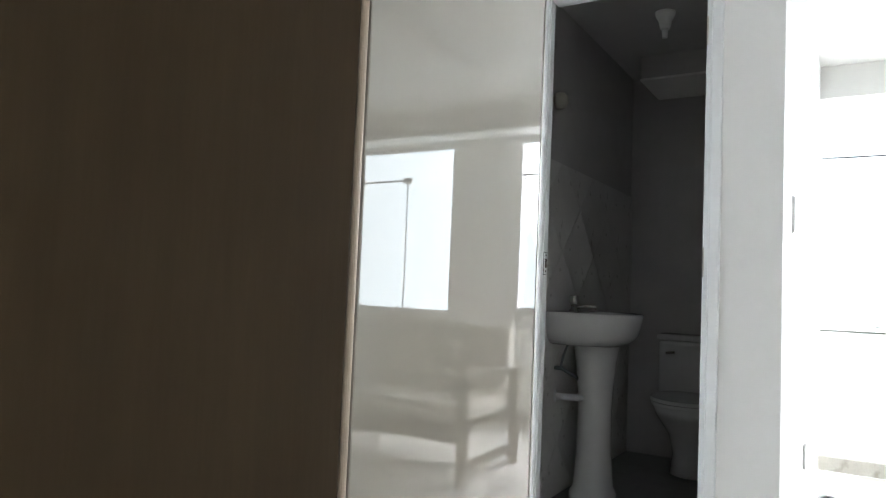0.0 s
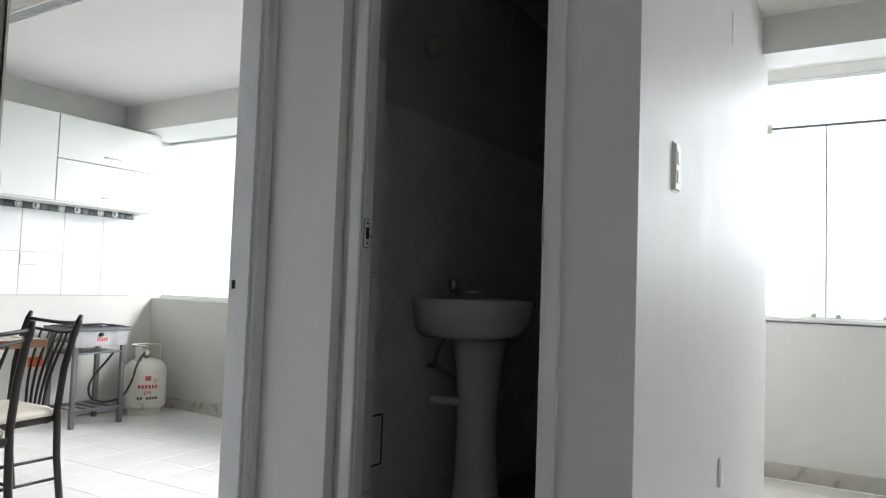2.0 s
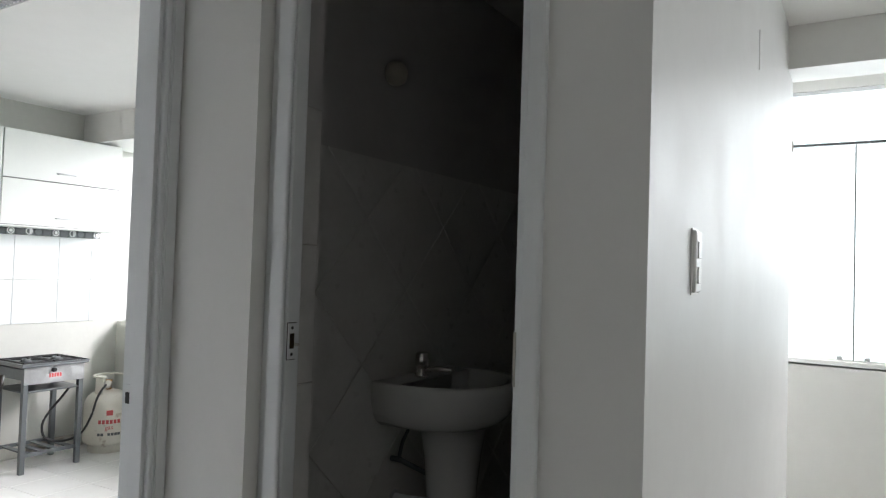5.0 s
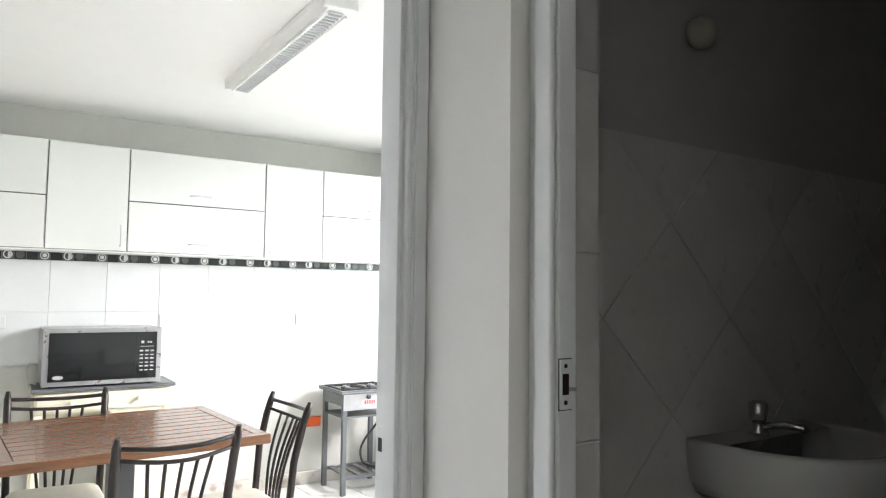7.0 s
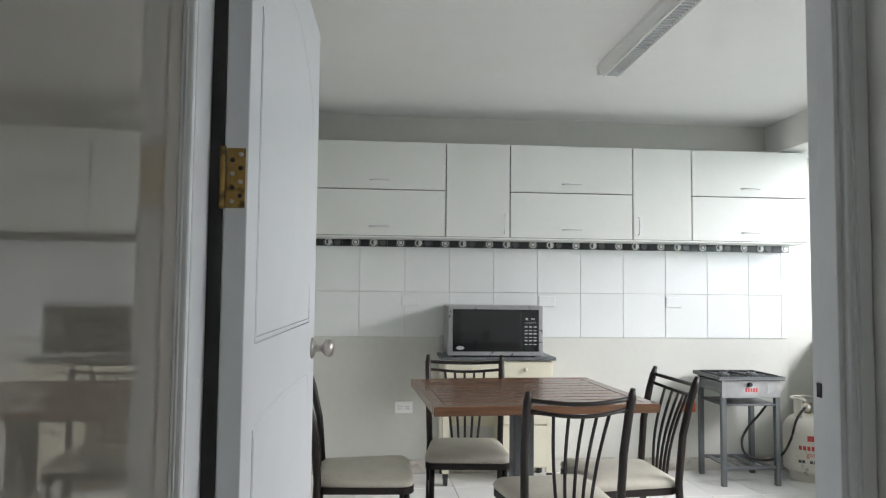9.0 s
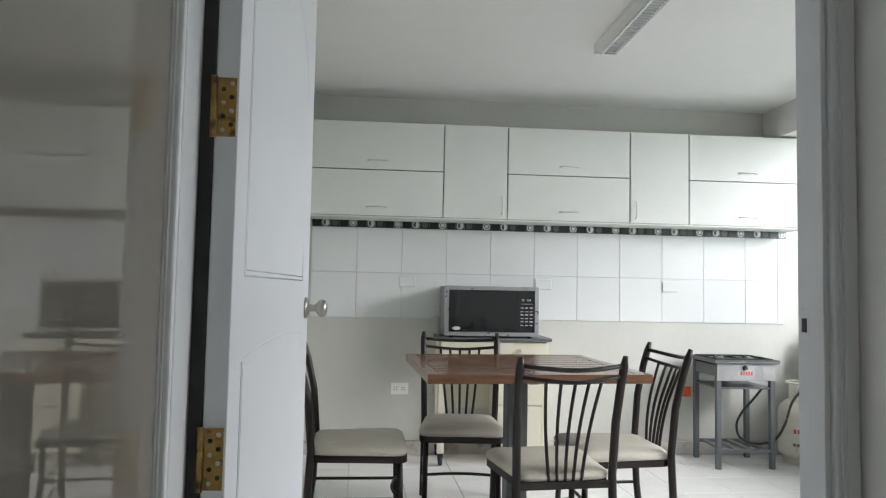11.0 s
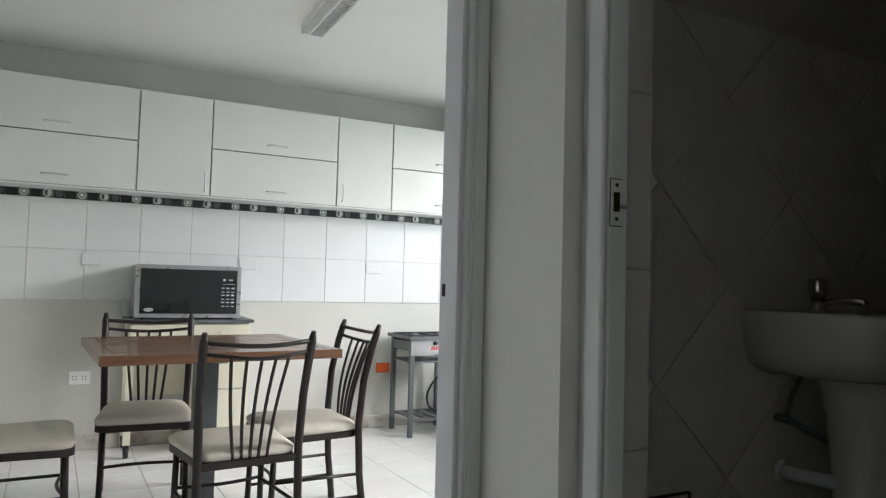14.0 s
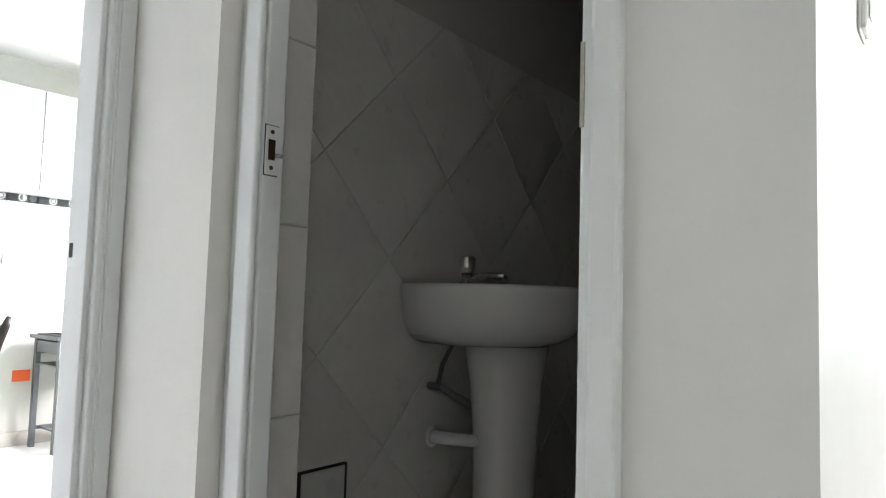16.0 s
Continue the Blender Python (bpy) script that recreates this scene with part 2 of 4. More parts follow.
def tile_mesh(w, h, t, mat, r=0.0015):
    """A tile lying in x and y, its face up at z = 0."""
    bm = bmesh.new()
    z = [bm.verts.new((x, y, -t)) for x, y in ((-w / 2, -h / 2), (w / 2, -h / 2), (w / 2, h / 2), (-w / 2, h / 2))]
    m = [bm.verts.new((x, y, -r)) for x, y in ((-w / 2, -h / 2), (w / 2, -h / 2), (w / 2, h / 2), (-w / 2, h / 2))]
    u = [bm.verts.new((x, y, 0)) for x, y in ((-w / 2 + r, -h / 2 + r), (w / 2 - r, -h / 2 + r), (w / 2 - r, h / 2 - r), (-w / 2 + r, h / 2 - r))]
    for k in range(4):
        j = (k + 1) % 4
        bm.faces.new((z[k], z[j], m[j], m[k]))
        bm.faces.new((m[k], m[j], u[j], u[k]))
    bm.faces.new(u)
    me = bpy.data.meshes.new("tile")
    bm.to_mesh(me)
    bm.free()
    me.materials.append(mat)
    return me


# ---- setting ----
H = 2.37
HK = 2.335
WF0 = 0.176
# floors
floor_k = structure("floor_kitchen", B(0.29, 3.8, 1.2, 4.74, -0.1, -0.006), GROUT, "white glazed kitchen floor tiles with grey joints", "floor")
floor_l = structure("floor_living", slab(bmesh.new(), ((-2.2, -5.9), (4.63, -5.9), (4.63, 0.9), (3.96, 0.9), (3.96, 0.17), (1.66, 0.17), (1.62, 1.2), (-2.2, 1.2)), -0.1, -0.006), GROUT, "cream glazed living room floor tiles", "floor")
floor_w = structure("floor_bathroom", B(1.64, 3.5, 0.29, 1.14, -0.1, 0.175), WCFLOOR, "dark grey raised bathroom floor", "floor")
# ceilings
structure("ceiling_kitchen", B(0.2, 3.8, 1.26, 4.8, HK, HK + 0.1), CEILING, "plain white painted kitchen ceiling", "ceiling")
structure("ceiling_living", B(-2.3, 4.8, -6.0, 1.255, H + 0.0, H + 0.1), CEILING, "plain white painted hall and living room ceiling", "ceiling")
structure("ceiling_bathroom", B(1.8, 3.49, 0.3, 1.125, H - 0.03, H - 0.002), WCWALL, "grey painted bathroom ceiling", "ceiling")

# kitchen walls
bm = slab(bmesh.new(), ((0.2, 4.628), (3.546, 4.628), (3.546, 4.74), (3.95, 4.74), (3.95, 4.86), (0.2, 4.86)), 0, H)
wall_kb = structure("wall_kitchen_back", bm, WALL_K, "pale grey-green painted kitchen wall with tiled upper part")
structure("wall_kitchen_west", B(0.17, 0.29, 1.26, 4.627, 0, H), WALL_K, "pale painted kitchen side wall")
bm = B(0.29, 0.4475, 1.225, 1.3, 0, H)
box(bm, 0.4475, 1.57, 1.225, 1.3, 2.06, H)
box(bm, 1.57, 1.614, 1.225, 1.3, 0, H)
structure("wall_kitchen_door", bm, WALL, "white painted wall around the kitchen door")
structure("wall_kitchen_south", B(1.79, 3.8, 1.135, 1.3, 0, H), WALL, "white painted partition between kitchen and bathroom")
bm = B(3.8, 3.95, 1.3, 4.739, 0, 0.85)
box(bm, 3.8, 3.95, 1.3, 1.45, 0.85, 2.15)
box(bm, 3.8, 3.95, 1.3, 4.739, 2.15, H)
structure("wall_kitchen_window", bm, WALL_K, "pale painted kitchen wall under a wide window")
structure("beam_kitchen", B(3.41, 3.799, 1.3, 4.6275, 2.13, HK - 0.001), WALL, "white painted ceiling beam above the kitchen window", "beam")

# bathroom block
bm = slab(bmesh.new(), ((1.614, 0.963), (1.69, 0.963), (1.69, 0.96), (1.785, 0.96), (1.785, 1.3), (1.614, 1.3)), 0, H)
structure("wall_bathroom_stub", bm, WALL, "white painted corner wall beside the bathroom door")
structure("wall_bathroom_head", B(1.632, 1.785, 0.361, 0.9595, 2.131, H), WALL, "white painted wall above the bathroom door")
bm = slab(bmesh.new(), ((1.658, 0.168), (3.955, 0.168), (3.955, 0.29), (1.79, 0.29), (1.79, 0.36), (1.65, 0.36)), 0, H)
structure("wall_living_north", bm, WALL_SATIN, "satin white painted wall with a light switch")
structure("wall_bathroom_back", B(3.5, 3.6, 0.291, 1.134, 0, H), WCWALL, "grey bathroom end wall")
wall_wl = structure("wall_bathroom_left", B(1.79, 3.5, 1.13, 1.1345, 0, H), WCWALL, "grey bathroom wall with tiles set on the diagonal")
wall_wg = part("tile_bed", B(1.7905, 3.499, 1.1255, 1.1298, WF0, 1.645), DARKGROUT, wall_wl, "grey-brown grout bed")
structure("wall_bathroom_right", B(1.791, 3.499, 0.2905, 0.3, 0.17, H), WCWALL, "grey bathroom side wall")
duct = structure("boxing_bathroom", B(3.1, 3.499, 0.3005, 0.98, 2.222, H - 0.03), WCWALL, "grey boxed-in duct below the bathroom ceiling, its underside coloured as if lit", "boxing")
# Board added in lighter paint: the floor's bounce light put into its colour.
part("soffit_board", B(3.095, 3.4985, 0.301, 0.984, 2.21, 2.2215, 0.002), WALL, duct, "underside board, paler to paint in light from the floor")

# living room
bm = B(4.63, 4.75, -5.9, -1.8, 0, 0.84)
box(bm, 4.63, 4.75, -1.8, 0.9, 0, 0.9)
box(bm, 4.63, 4.75, -5.9, -5.3, 0.84, 2.31)
box(bm, 4.63, 4.75, -2.16, -1.8, 0.84, 2.31)
box(bm, 4.63, 4.75, -1.8, -1.5, 0.9, 2.31)
box(bm, 4.63, 4.75, 0.6, 0.9, 0.9, 2.31)
box(bm, 4.63, 4.75, -5.9, 0.9, 2.31, H)
structure("wall_living_window", bm, WALL, "cream-white wall under two wide windows")
structure("beam_living", B(3.74, 3.96, -5.9, 0.1675, 2.19, H - 0.001), WALL, "white painted ceiling beam along the living room window bay", "beam")
structure("wall_bay_end", B(3.956, 4.75, 0.9, 1.0, 0, H), WALL, "white painted end wall of the window bay")
structure("wall_bay_side", B(3.951, 3.955, 0.291, 0.9, 0, H), WALL, "white painted side of the window bay")
structure("wall_living_south", B(-2.3, 4.75, -6.0, -5.9, 0, H), WALL, "white painted far living room wall")
structure("wall_living_west", B(-2.3, -2.2, -5.9, 1.3, 0, H), WALL, "white painted living room side wall")
bm = B(-2.2, -0.82, 0.43, 0.53, 0, H)
box(bm, -0.82, 0.058, 0.43, 0.53, 2.06, H)
structure("wall_hall_door", bm, WALL, "white painted wall around the brown door")
structure("wall_hall_back", B(-2.2, 0.058, 1.2, 1.3, 0, H), WALL, "plain wall of the dim room behind the brown door")
pil = structure("pillar", slab(bmesh.new(), ((0.062, 0.45), (0.498, 0.45), (0.461, 1.224), (0.062, 1.224)), 0, H), GLOSS, "glossy cream polished cladding on a broad pillar", "pillar")
part("front_slab", B(0.0595, 0.52, 0.43, 0.4495, 0, H, 0.0025), GLOSS, pil, "polished front slab")
part("corner_trim", B(0.5203, 0.5225, 0.429, 0.4495, 0, H), STEEL, pil, "thin dark metal corner trim")

# skirtings
bm = B(0.291, 3.546, 4.6, 4.627, 0, 0.085, 0.006)
structure("baseboard_kitchen_back", bm, BASE, "worn stained skirting along the kitchen wall", "skirting")
structure("baseboard_kitchen_window", B(3.785, 3.799, 1.31, 4.738, 0, 0.085, 0.003), BASE, "worn stained skirting under the kitchen window", "skirting")
structure("baseboard_living_window", B(4.618, 4.629, -5.89, 0.89, 0, 0.09, 0.003), BASE, "worn grey skirting under the living room windows", "skirting")


def window(name, x, y0, y1, z0, z1, joints, vents, bars, bar, label):
    """Frameless sliding glass in a rail: joints are the seams below the bar, vents the clamped corners."""
    w = tagged(new(name), label, "window", kind="structure")
    bm = B(x - 0.02, x + 0.02, y0, y1, z0, z0 + 0.022, 0.002)
    box(bm, x - 0.005, x + 0.005, y0, y1, z0 + 0.022, z0 + 0.032)
    part("window_rail", bm, PLASTIC, w)
    part("window_head", B(x - 0.018, x + 0.018, y0, y1, z1 - 0.022, z1, 0.002), SATIN, w)
    part("window_sill", B(x - 0.03, x + 0.02, y0, y1, z0 - 0.012, z0 + 0.001, 0.002), WALL, w)
    g = part("pane", B(x + 0.004, x + 0.01, y0 + 0.002, y1 - 0.002, bar + 0.003, z1 - 0.022), GLASS, w, "clear upper glass pane")
    g.visible_shadow = False
    ys = [y0] + sorted(joints) + [y1]
    for a, b in zip(ys, ys[1:]):
        g = part("pane", B(x - 0.004, x + 0.002, a + 0.004, b - 0.004, z0 + 0.03, bar - 0.003), GLASS, w, "clear sliding glass pane")
        g.visible_shadow = False
        if b == y1:
            continue
        part("pane_edge", B(x - 0.006, x + 0.004, b - 0.003, b + 0.003, z0 + 0.03, bar), STOVE_GREY, w, "dark glass edge seal")
    for a, c in bars:
        part("crossbar", B(x - 0.008, x + 0.006, a, c, bar - 0.007, bar + 0.006), STOVE_GREY, w)
    for v in vents:
        bm = B(x - 0.012, x + 0.012, v - 0.045, v + 0.045, bar - 0.028, bar + 0.028, 0.003)
        part("clamp", bm, STEEL, w, "small metal glass clamp")
    for j in joints:
        for s in (-0.06, 0.06):
            part("roller", lathe(bmesh.new(), ((0.014, z0 + 0.03), (0.014, z0 + 0.045), (0.009, z0 + 0.052)), 10, (x - 0.006, j + s)), GREYPLASTIC, w)
    return w


window("window_1", 3.9, 1.45, 4.738, 0.85, 2.15, (2.7,), (3.46, 3.57, 2.7), ((2.7, 3.57),), 1.87, "wide frameless kitchen window, blown out by daylight")
window("window_2", 4.66, -1.5, 0.6, 0.9, 2.31, (-1.1, -0.75, -0.41, -0.066), (0.262, -1.0), ((-1.5, 0.6),), 2.03, "wide frameless sliding living room window")
window("window_3", 4.66, -5.3, -2.16, 0.84, 2.31, (-4.75, -4.15, -3.18, -2.65), (-4.75, -4.15, -3.18, -2.65), ((-4.75, -4.15), (-3.18, -2.65)), 2.03, "wide living room window above the sofa")
bm = B(6.1, 6.12, -9, 8, -1.5, 5)
structure("backdrop", bm, OUTSIDE, "plain white overcast daylight outside the windows", "backdrop")
g = bmesh.new()
slab(g, ((-400, -400), (400, -400), (400, 400), (-400, 400)), -0.6, -0.5)
structure("ground", g, GROUT, "plain grey ground outside the building", "ground")


def casing(name, label):
    return tagged(new(name), label, "door frame", kind="structure")


# kitchen door frame
f = casing("door_frame_kitchen", "white moulded door frame of the kitchen")
part("jamb", B(1.566, 1.6, 1.215, 1.305, 0, 2.06, 0.003), TRIM, f)
part("jamb", B(0.449, 0.483, 1.215, 1.305, 0, 2.06, 0.003), TRIM, f)
part("head", B(0.4835, 1.5655, 1.215, 1.305, 2.03, 2.06, 0.003), TRIM, f)
for x0, x1, s in ((1.568, 1.6135, 1), (0.4605, 0.481, -1)):
    bm = B(x0, x1, 1.204, 1.2245, 0, 2.1, 0.004)
    xa = x0 + 0.012 if s > 0 else x1 - 0.012
    for dx in (0.0, 0.006):
        tube(bm, ((xa + s * dx, 1.204, 0), (xa + s * dx, 1.204, 2.09)), 0.0022, 8)
    part("casing", bm, TRIM, f)
part("stop", B(1.556, 1.566, 1.215, 1.262, 0, 2.03, 0.002), TRIM, f)
# Added black strip in place of the deep shade between leaf and jamb.
part("gap_seal", B(0.4835, 0.5065, 1.308, 1.316, 0, 2.03), BLACK, f, "black strip painting the shade in the hinge gap")
part("strike_plate", B(1.5635, 1.567, 1.268, 1.292, 0.985, 1.045, 0.0008), TRIM, f, "small painted strike plate")
part("latch_hole", B(1.562, 1.5636, 1.274, 1.287, 1.003, 1.028), BLACK, f)

# bathroom door frame
f = casing("door_frame_bathroom", "white moulded door frame of the bathroom")
part("casing", B(1.64, 1.652, 0.897, 0.938, 0, 2.13, 0.0055, 4), TRIM, f, "rounded white casing set back from the wall face")
part("jamb", B(1.6522, 1.69, 0.894, 0.9622, 0, 2.1, 0.003), TRIM, f)
part("jamb", B(1.6545, 1.715, 0.361, 0.385, 0, 2.1, 0.004), TRIM, f)
part("casing", B(1.637, 1.654, 0.334, 0.367, 0, 2.13, 0.005), TRIM, f)
part("head", B(1.65, 1.715, 0.386, 0.893, 2.07, 2.13, 0.003), TRIM, f)
bm = B(1.6535, 1.677, 0.8905, 0.8937, 1.128, 1.202, 0.0008)
sp = part("strike_plate", bm, TRIM, f, "painted steel strike plate with two screws")
part("plate_rim", B(1.6525, 1.678, 0.8925, 0.8939, 1.1265, 1.2035), BLACK, sp, "dark gap round the plate")
part("latch_hole", B(1.6575, 1.67, 0.8893, 0.8904, 1.15, 1.181, 0.0004), BROWN, sp, "dark worn latch hole")
lip = tube(bmesh.new(), ((1.67, 0.889, 1.158), (1.675, 0.886, 1.158), (1.6795, 0.885, 1.1575)), 0.003, 8)
part("latch_lip", lip, STEEL, sp, "bent steel lip")
for z in (1.1385, 1.1925):
    part("screw", shifted(lathe(bmesh.new(), ((0.0034, 0), (0.0034, 0.001)), 10), pose(1.664, 0.8905, z, 90)), RUBBER, sp)
for z in (1.177, 1.885):
    part("hinge_plate", B(1.653, 1.6544, 0.38, 0.3845, z - 0.045, z + 0.045), STEEL, f, "flat dull hinge plate")
# tiled reveal inside the bathroom door
rev = structure("wall_bathroom_reveal", B(1.691, 1.786, 0.94, 0.9595, 0.17, 1.674), DARKGROUT, "straight-laid grey tiles on the door reveal")
# Upper reveal takes the darker grey in place of the shadow on it.
structure("wall_bathroom_reveal_top", B(1.691, 1.786, 0.943, 0.9595, 1.6745, 2.13), WCWALL, "reveal above the tiles, greyed to paint in its shade")


# ---- kitchen door leaf ----
def kitchen_door():
    d = tagged(new("door_kitchen"), "white panelled kitchen door standing open at right angles", "door", kind="structure")
    d.matrix_world = pose(0.508, 1.312, 0, 0, 0, -0.8)
    part("leaf", B(0.0, 0.04, 0, 1.055, 0.012, 2.025, 0.002), LEAF, d)

    def moulding(pts):
        bm = bmesh.new()
        tube(bm, pts, 0.003, 8)
        tube(bm, [(p[0], 0.5 + (p[1] - 0.5) * 0.97, zm + (p[2] - zm) * 0.965) for p in pts], 0.0024, 8)
        part("moulding", bm, LEAF, d, "raised panel moulding")
    for face in (0.0382,):
        zm = 1.4
        top = [(face, 0.5 - 0.405 * math.cos(math.pi * i / 14), 1.72 + 0.17 * math.sin(math.pi * i / 14) ** 1.5) for i in range(15)]
        moulding([(face, 0.095, 1.085)] + top + [(face, 0.905, 1.085), (face, 0.095, 1.085)])
        zm = 0.5
        low = [(face, 0.5 - 0.405 * math.cos(math.pi * i / 10), 0.925 + 0.02 * math.sin(math.pi * i / 10)) for i in range(11)]
        moulding([(face, 0.095, 0.2)] + low + [(face, 0.905, 0.2), (face, 0.095, 0.2)])
    for z in (0.772, 1.377, 1.86, 0.2):
        hb = bmesh.new()
        box(hb, 0.004, 0.036, -0.0035, -0.0005, z - 0.052, z + 0.052, 0.0006)
        tube(hb, ((-0.002, -0.006, z - 0.054), (-0.002, -0.006, z + 0.054)), 0.0055, 10)
        h = part("hinge", hb, BRASS, d, "tarnished brass butt hinge")
        for k in range(4):
            for x in (0.014, 0.028):
                s = bmesh.new()
                lathe(s, ((0.0042, 0), (0.0042, 0.0012), (0.0025, 0.0016)), 8)
                shifted(s, pose(x, -0.0034, z - 0.036 + 0.024 * k + (0.005 if x > 0.02 else -0.005), 90))
                part("screw", s, STEEL if (k + int(x * 100)) % 2 else BLACK, h)
    kb = bmesh.new()
    lathe(kb, ((0.033, 0), (0.033, 0.004), (0.026, 0.009), (0.012, 0.013), (0.0105, 0.03), (0.017, 0.036), (0.0255, 0.044), (0.0275, 0.054), (0.024, 0.064), (0.012, 0.068)), 24)
    shifted(kb, pose(0.0405, 0.985, 1.0, 0, 90, 0))
    part("door_knob", kb, KNOB, d, "round brushed steel knob")
    part("latch", B(0.012, 0.028, 1.0545, 1.066, 0.99, 1.01, 0.002), CHROME, d)


kitchen_door()


def brown_door():
    d = tagged(new("door_brown"), "dark brown veneered door standing slightly ajar", "door", kind="structure")
    d.matrix_world = pose(0.0555, 0.428, 0, 0, 0, 180 - 17)
    part("leaf", B(0.0105, 0.82, -0.04, 0.0, 0.01, 2.03, 0.003), BROWN, d)
    part("edge_strip", B(0.0, 0.0103, -0.041, 0.001, 0.01, 2.03, 0.005, 4), EDGE, d, "rounded beige edge strip")


brown_door()


# ---- kitchen ----
def wall_cabinet(x0, x1, split, side):
    """One unit of the wall cupboards: two flaps, or one upright door with its handle at the given side."""
    w, y, z0, zm, z1, d = x1 - x0, 4.4, 1.514, 1.809, 2.111, 0.219
    c = thing("wall_cabinet", pose(x0, y, 0), "white melamine wall cupboard with " + ("two lift-up flaps" if split else "one tall door"), "cabinet", "row of wall cupboards")
    # Carcass is coloured black to give the shade in the gaps between fronts.
    part("carcass", B(0.002, w - 0.002, 0.019, d - 0.001, z0 + 0.004, z1 - 0.002), BLACK, c, "carcass blackened for the shade behind the fronts")
    part("underside", B(0.0, w, 0.004, d, z0 - 0.006, z0 + 0.003), CAB, c)
    part("top_panel", B(0.0, w, 0.0185, d, z1 - 0.001, z1 + 0.006), CAB, c)
    fronts = ((z0 + 0.006, zm - 0.003), (zm + 0.003, z1)) if split else ((z0 + 0.006, z1),)
    for a, b in fronts:
        dr = part("flap" if split else "door", B(0.004, w - 0.004, 0, 0.018, a, b, 0.0015), CAB, c)
        if split:
            hx, hz = w * 0.5, a + 0.055
            pts = [(hx - 0.062, 0.0, hz), (hx - 0.055, -0.018, hz)] + arc((hx - 0.045, -0.024, hz), (hx + 0.045, -0.024, hz), (0, -0.006, 0), 6) + [(hx + 0.055, -0.018, hz), (hx + 0.062, 0.0, hz)]
        else:
            hx, hz = (w - 0.035 if side > 0 else 0.035), a + 0.085
            pts = [(hx, 0.0, hz - 0.058), (hx, -0.018, hz - 0.052)] + arc((hx, -0.024, hz - 0.042), (hx, -0.024, hz + 0.042), (0, -0.006, 0), 6) + [(hx, -0.018, hz + 0.052), (hx, 0.0, hz + 0.058)]
        part("handle", tube(bmesh.new(), pts, 0.0048, 8), SATIN, dr, "pale bow handle")
    for x in (0.0, w - 0.0018):
        part("side_panel", B(x, x + 0.0018, 0.0185, d, z0 + 0.0032, z1 - 0.0012), CAB, c)
    return c


for x0, x1, split, side in ((0.332, 1.165, 1, 0), (1.165, 1.575, 0, 1), (1.575, 2.378, 1, 0), (2.378, 2.773, 0, -1), (2.773, 3.568, 1, 0)):
    wall_cabinet(x0, x1, split, side)


def chair_base():
    c = thing("dining_chair", Matrix(), "dark brown tubular steel dining chair with beige vinyl seat", "chair", "chairs round the table")
    for s in (-1, 1):
        post = [(s * 0.185, -0.215, 0), (s * 0.183, -0.19, 0.2), (s * 0.182, -0.18, 0.41), (s * 0.188, -0.196, 0.6), (s * 0.193, -0.228, 0.74), (s * 0.195, -0.258, 0.835)]
        smooth = []
        for a, b in zip(post, post[1:]):
            smooth += [Vector(a).lerp(Vector(b), k / 3) for k in range(3)]
        smooth += [Vector(post[-1]) + Vector((0, -0.0015, 0.005))]
        part("back_post", tube(bmesh.new(), smooth, [0.0155] * (len(smooth) - 1) + [0.009], 12), CHAIR, c)
        part("leg", tube(bmesh.new(), ((s * 0.172, 0.19, 0.006), (s * 0.168, 0.178, 0.375)), 0.0125, 10), CHAIR, c)
        part("foot_cap", lathe(bmesh.new(), ((0.0145, 0), (0.0145, 0.012)), 10, (s * 0.172, 0.19)), RUBBER, c, "black rubber foot")
        for z in (0.108, 0.203):
            part("side_stretcher", tube(bmesh.new(), ((s * 0.172, 0.185, z), (s * 0.183, -0.195, z)), 0.007, 8), CHAIR, c)
    part("front_stretcher", tube(bmesh.new(), arc((-0.172, 0.187, 0.21), (0.172, 0.187, 0.21), (0, -0.03, 0)), 0.007, 8), CHAIR, c)
    # seat
    def rounded(w0, w1, d0, d1, r, n=5):
        pts = []
        for (cx, cy), a0 in (((w1 / 2 - r, d1 - r), 0), ((-w1 / 2 + r, d1 - r), 90), ((-w0 / 2 + r, d0 + r), 180), ((w0 / 2 - r, d0 + r), 270)):
            for k in range(n):
                a = radians(a0 + 90 * k / (n - 1))
                pts.append((cx + r * math.cos(a), cy + r * math.sin(a)))
        return pts
    part("seat_frame", slab(bmesh.new(), rounded(0.35, 0.4, -0.185, 0.21, 0.045), 0.36, 0.387), CHAIR, c)
    bm = bmesh.new()
    rings = []
    for inset, z in ((0.0, 0.388), (-0.006, 0.4), (-0.004, 0.413), (0.012, 0.426), (0.05, 0.434), (0.12, 0.437)):
        rings.append([bm.verts.new((x, y, z)) for x, y in rounded(0.345 - 2 * inset, 0.395 - 2 * inset, -0.18 + inset, 0.205 - inset, max(0.012, 0.045 - inset * 0.3))])
    n = len(rings[0])
    for u, w in zip(rings, rings[1:]):
        for k in range(n):
            bm.faces.new((u[k], u[(k + 1) % n], w[(k + 1) % n], w[k])).smooth = True
    bm.faces.new(rings[-1]).smooth = True
    part("seat_cushion", bm, CUSHION, c, "padded beige vinyl seat")
    # back
    part("top_rail", tube(bmesh.new(), arc((-0.194, -0.247, 0.806), (0.194, -0.247, 0.806), (0, -0.04, -0.012), 10), 0.0085, 8), CHAIR, c)
    part("lower_rail", tube(bmesh.new(), arc((-0.193, -0.236, 0.768), (0.193, -0.236, 0.768), (0, -0.04, -0.018), 10), 0.0075, 8), CHAIR, c)
    for k in range(-2, 3):
        top = (k * 0.052, -0.236 - 0.04 * math.cos(k * 0.052 / 0.193 * 1.57), 0.768 - 0.018 * math.cos(k * 0.052 / 0.193 * 1.57))
